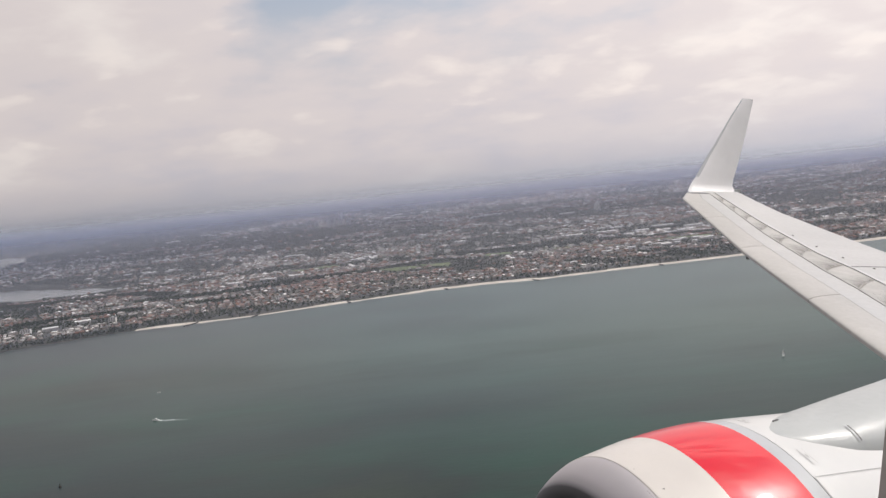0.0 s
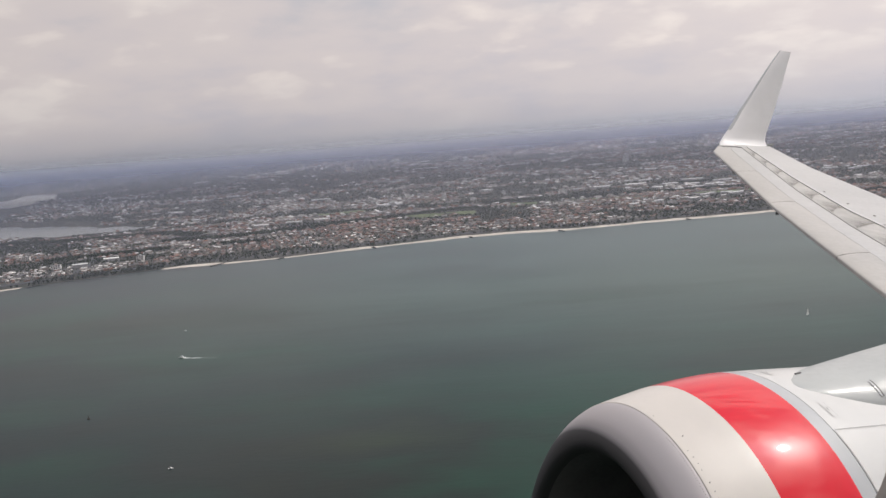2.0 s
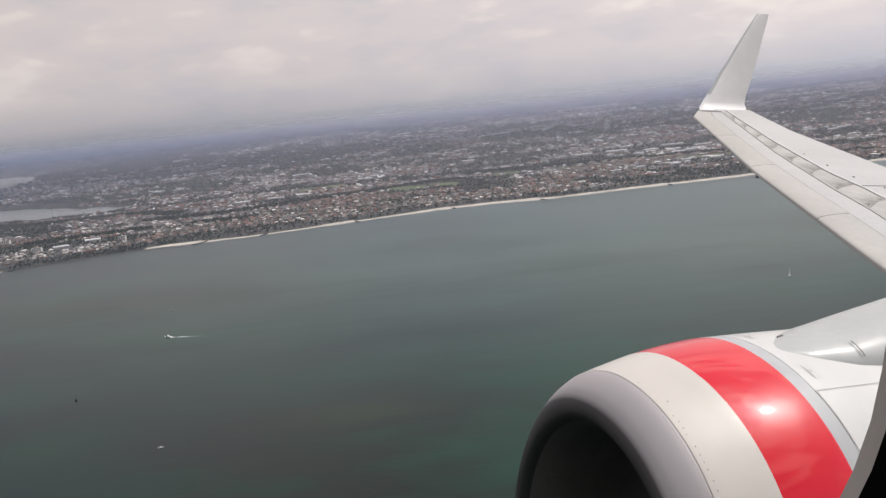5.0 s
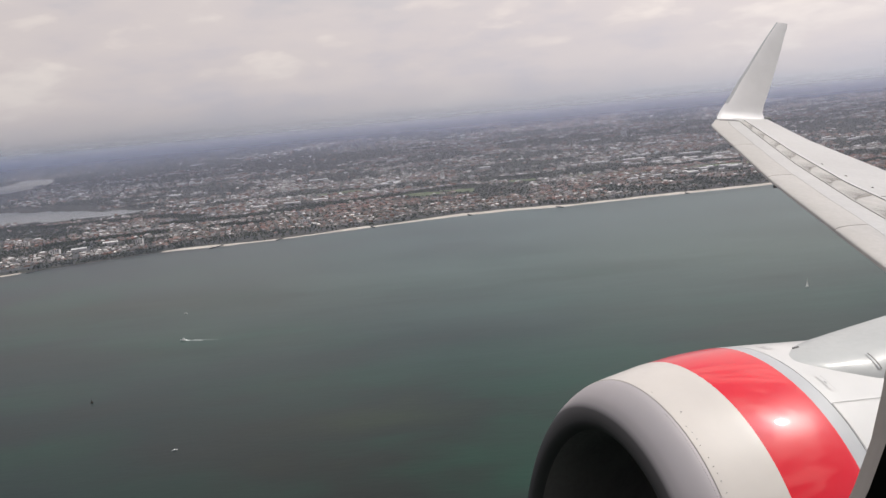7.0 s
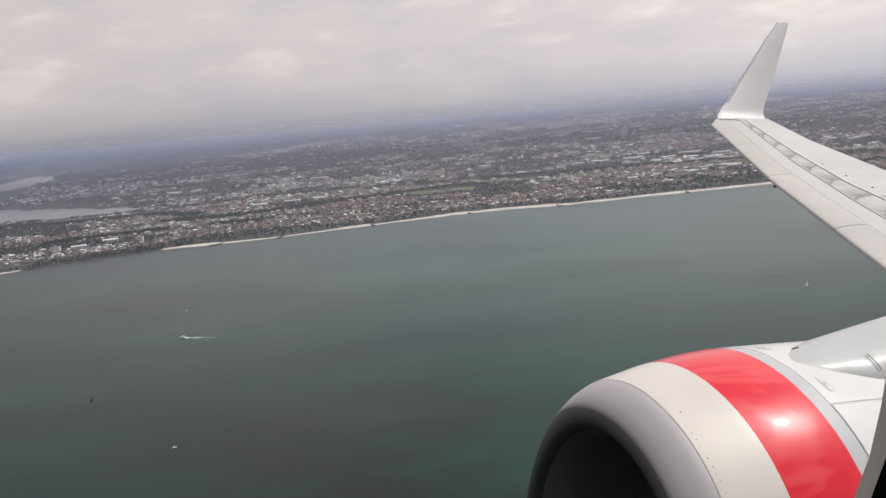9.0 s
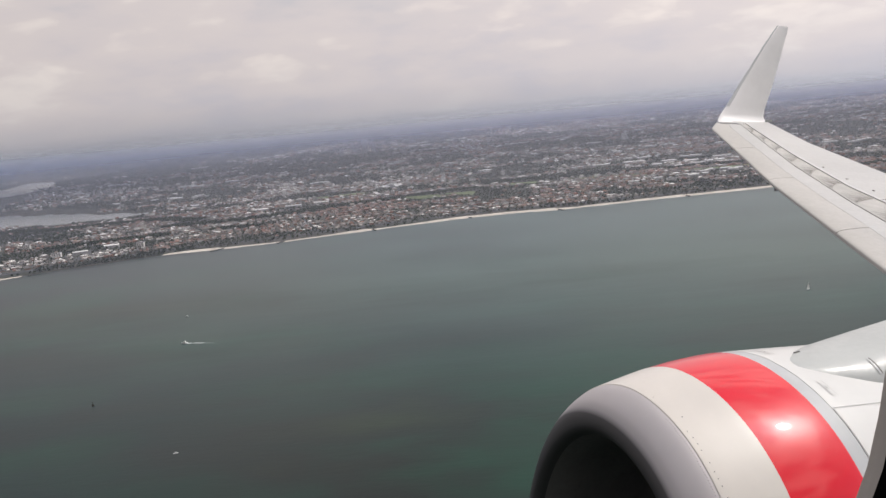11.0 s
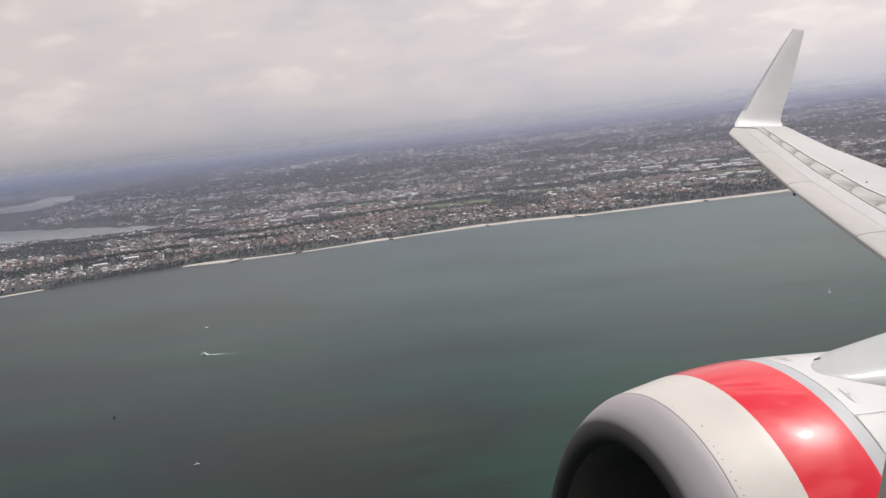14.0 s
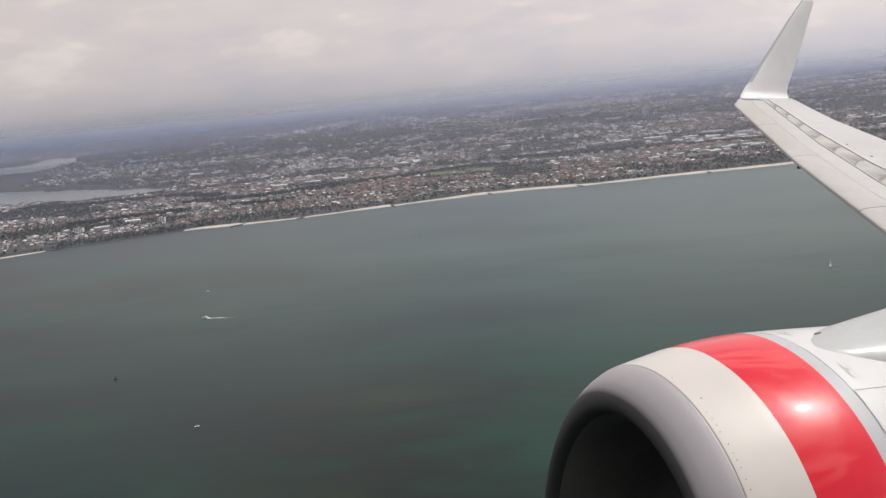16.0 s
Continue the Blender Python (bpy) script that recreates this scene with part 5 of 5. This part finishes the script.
ENDS = (16.05, 15.2, 14.25, 13.3, 12.35, 11.4, 10.5, 9.6, 8.7, 7.8, 6.9)
for k, (x1, x0) in enumerate(zip(ENDS, ENDS[1:])):
    V, F = [], []
    for i in range(9):
        for j in range(9):
            u = j / 8
            V.append(band_point(x0 + 0.01 + (x1 - x0 - 0.02) * i / 8 + slant(u), u, 0.006))
    for i in range(8):
        F += [(9 * i + j, 9 * i + j + 1, 9 * i + j + 10, 9 * i + j + 9) for j in range(8)]
    part("access_panel", mesh_of("access_panel", V, F, M_ACCESS, True), wing, "beige panel with worn sealant")
    # dark sealant smeared along the panel's end, heavier towards the slat joint and the ridge
    V, F = [], []
    for q in range(17):
        u = q / 16
        wide = (0.018 + 0.06 * abs(math.sin(2.2 * u + k * 0.9)) ** 3) * (0.6 + 0.5 * ((k * 37) % 5) / 5)
        for e in (0.0, 1.0):
            V.append(band_point(x1 + slant(u) - e * wide, u, 0.009))
        if q:
            F.append((2 * q - 2, 2 * q, 2 * q + 1, 2 * q - 1))
    part("sealant_stain", mesh_of("sealant_stain", V, F, M_STAIN), wing, "dark worn sealant")
    # brown tone that spreads outboard from the joint
    V, F, uvs = [], [], []
    reach = 0.55 + 0.25 * ((k * 53) % 7) / 7
    for i in range(9):
        for j in range(9):
            u = 0.03 + 0.94 * j / 8
            V.append(band_point(x0 + 0.012 + reach * (i / 8) * (0.55 + 0.45 * (1 - u)) + slant(u), u, 0.0085))
            uvs.append((i / 8, u))
    for i in range(8):
        F += [(9 * i + j, 9 * i + j + 1, 9 * i + j + 10, 9 * i + j + 9) for j in range(8)]
    me = mesh_of("browning", V, F, M_SMEAR, True)
    layer = me.uv_layers.new(name="UVMap")
    for lp in me.loops:
        layer.data[lp.index].uv = uvs[lp.vertex_index]
    part("browning", me, wing, "browning along the panel joint")
strip("spoiler_joint", 6.0, 9.9, lambda x: 0.55 * w_ridge(x) + 0.45 * w_te(x), 0.012, M_JOINT, 0.005, 16)
strip("spoiler_joint", 9.9, 9.92, lambda x: 0.75 * w_ridge(x) + 0.25 * w_te(x), 0.35, M_JOINT, 0.005, 2)
# dark strip painted for the shaded gap under the winglet's root
strip("tip_shade_strip", 16.26, 16.42, lambda x: -13.42, 0.24, M_JOINT, 0.008, 2)
stud = box_mesh("stud", (-0.02, -0.014, 0), (0.02, 0.014, 0.016), M_STAIN, 0.004)
for x, y in ((12.05, -12.05), (11.2, -11.75), (10.45, -11.55), (9.8, -11.5)):
    s = part("stud", stud, wing)
    s.location = (x, y, w_top(x, y) - 0.005)
bump_me = box_mesh("drain_mast", (-0.012, -0.03, -0.025), (0.012, 0.03, 0.02), M_JOINT, 0.005)
for x in (10.9, 13.9, 14.9):
    s = part("drain_mast", bump_me, wing)
    s.location = (x, w_le(x) - 0.05, w_low(x, w_le(x) - 0.05) - 0.02)

# winglet: leading and trailing edge from root to top as (x, y front, y back, z, thickness)
WL = [(16.44, -13.20, -14.90, -0.515, 0.09), (16.70, -13.42, -14.95, -0.475, 0.09), (16.86, -13.53, -14.91, -0.405, 0.088), (16.93, -13.65, -14.89, -0.27, 0.085), (16.96, -13.79, -14.93, -0.10, 0.08),
      (17.02, -13.97, -15.04, 0.11, 0.075), (17.10, -14.18, -15.18, 0.38, 0.07), (17.19, -14.47, -15.33, 0.71, 0.065), (17.28, -14.75, -15.48, 1.05, 0.055), (17.38, -15.06, -15.63, 1.42, 0.05),
      (17.47, -15.38, -15.78, 1.78, 0.04), (17.49, -15.46, -15.80, 1.87, 0.02)]
V, F = [], []
k = 22
for j, (x, yf, yb, z, th) in enumerate(WL):
    x0, z0 = (WL[j - 1][0], WL[j - 1][3]) if j else (x - 0.2, z - 0.02)
    x1, z1 = (WL[j + 1][0], WL[j + 1][3]) if j < len(WL) - 1 else (x + 0.03, z + 0.2)
    out = Vector((z1 - z0, 0, -(x1 - x0))).normalized()
    for q in range(k):
        a = 2 * math.pi * q / k
        u = 0.5 - 0.5 * math.cos(a)
        hgt = th * math.sin(a) * (1.0 - 0.45 * u) * (0.6 + 0.4 * (1 - u))
        V.append((x - out.x * hgt, yf + (yb - yf) * u, z - out.z * hgt))
    if j:
        F += [((j - 1) * k + q, (j - 1) * k + (q + 1) % k, j * k + (q + 1) % k, j * k + q) for q in range(k)]
F += [tuple(range(k)), tuple(reversed(range((len(WL) - 1) * k, len(WL) * k)))]
winglet = part("winglet", shade_smooth(mesh_of("winglet", V, F, M_WINGLET), 50), plane, "white upturned winglet")
# bare metal leading edge of the winglet
VW, V, F = V, [], []
for j in range(4, len(WL)):
    for q in (-2, -1, 0, 1, 2):
        p = Vector(VW[j * k + q % k])
        mid_ = Vector((WL[j][0], WL[j][1] + 0.3 * (WL[j][2] - WL[j][1]), WL[j][3]))
        V.append(tuple(p + (p - mid_).normalized() * (0.004 if abs(q) < 2 else -0.001)))
    if j > 4:
        o = 5 * (j - 4)
        F += [(o - 5 + q, o + q, o + q + 1, o - 4 + q) for q in range(4)]
part("winglet_edge", mesh_of("winglet_edge", V, F, M_GREYBAND, True), winglet, "bare metal leading edge")
part("tip_light", box_mesh("tip_light", (16.9, -15.16, -0.40), (17.02, -14.96, -0.35), M_WHITE, 0.015), winglet)

# fuselage side with the window that the eye looks through
WIN = dict(y0=-0.243, y1=0.065, z0=-0.195, z1=0.19, r=0.10)


def window_ring(grow, n=10):
    y0, y1, z0, z1, r = WIN["y0"] - grow, WIN["y1"] + grow, WIN["z0"] - grow, WIN["z1"] + grow, WIN["r"] + grow
    pts = []
    for cy, cz, a0 in ((y1 - r, z1 - r, 0), (y0 + r, z1 - r, 90), (y0 + r, z0 + r, 180), (y1 - r, z0 + r, 270)):
        for q in range(n):
            a = radians(a0 + 90 * q / (n - 1))
            pts.append((cy + r * math.cos(a), cz + r * math.sin(a)))
    return pts


def ring_wall(name, rings, mat, smooth=False):
    """Joins rings of equal length, given as lists of (x, y, z)."""
    k = len(rings[0])
    V = [p for r in rings for p in r]
    F = []
    for j in range(len(rings) - 1):
        F += [(j * k + q, j * k + (q + 1) % k, (j + 1) * k + (q + 1) % k, (j + 1) * k + q) for q in range(k)]
    return mesh_of(name, V, F, mat, smooth)


def square_ring(x, h, n=10):
    pts = []
    for y, z in window_ring(0.0, n):
        c = Vector((y + 0.09, z))
        d = c / max(abs(c.x), abs(c.y)) * h
        pts.append((x, d.x - 0.09, d.y))
    return pts


hole_out = [(0.26, y, z) for y, z in window_ring(0.12)]
hole_mid = [(0.235, 1.175 * y, 1.175 * z) for y, z in window_ring(0.0)]
hole_in = [(0.20, y, z) for y, z in window_ring(0.0085)]
rim = [(0.195, y, z) for y, z in window_ring(0.015)]
rim2 = [(0.20, y, z) for y, z in window_ring(0.025)]
fus = part("fuselage", ring_wall("fuselage", [hole_out, square_ring(0.262, 0.42)], M_WHITE), plane, "white fuselage skin round the window")
part("window_frame", ring_wall("window_frame", [hole_in, rim, rim2], M_BEZEL), fus, "dark inner window frame")
part("window_reveal", ring_wall("window_reveal", [hole_out, hole_mid, hole_in], M_REVEAL, True), fus, "pale taupe window reveal")
part("cabin_lining", ring_wall("cabin_lining", [rim2, square_ring(0.20, 0.42)], M_CABIN), fus, "dark cabin lining")
# the rest of the shell, a tube with a flat belt of windows
sect = []
for q in range(48):
    a = 2 * math.pi * q / 48
    sect.append((-1.62 + 1.882 * math.cos(a), 1.95 * math.sin(a) - 0.1))
sect = [(x, z) for x, z in sect if not (x > 0.0 and abs(z) < 0.415)]
belt = [(0.262, 0.42)] + sorted([p for p in sect if p[1] >= 0.42 or (p[0] <= 0.0 and p[1] > -0.1)], key=lambda p: math.atan2(p[1] + 0.1, p[0] + 1.62)) \
    + sorted([p for p in sect if p[1] < -0.415 or (p[0] <= 0.0 and p[1] <= -0.1)], key=lambda p: math.atan2(p[1] + 0.1, p[0] + 1.62)) + [(0.262, -0.42)]
seen_, path = set(), []
for p in belt:
    if p not in seen_:
        seen_.add(p)
        path.append(p)
V, F = [], []
for j, y in enumerate((5.0, -0.09 + 0.42, -0.09 - 0.42, -12.0)):
    V += [(x, y, z) for x, z in path]
    if j:
        k = len(path)
        F += [((j - 1) * k + q, (j - 1) * k + q + 1, j * k + q + 1, j * k + q) for q in range(k - 1)]
        if j != 2:
            F.append(((j - 1) * k + k - 1, (j - 1) * k, j * k, j * k + k - 1))
F += [tuple(range(k)), tuple(range(3 * k, 4 * k))]
part("shell", mesh_of("shell", V, F, M_WHITE), fus, "white fuselage shell")
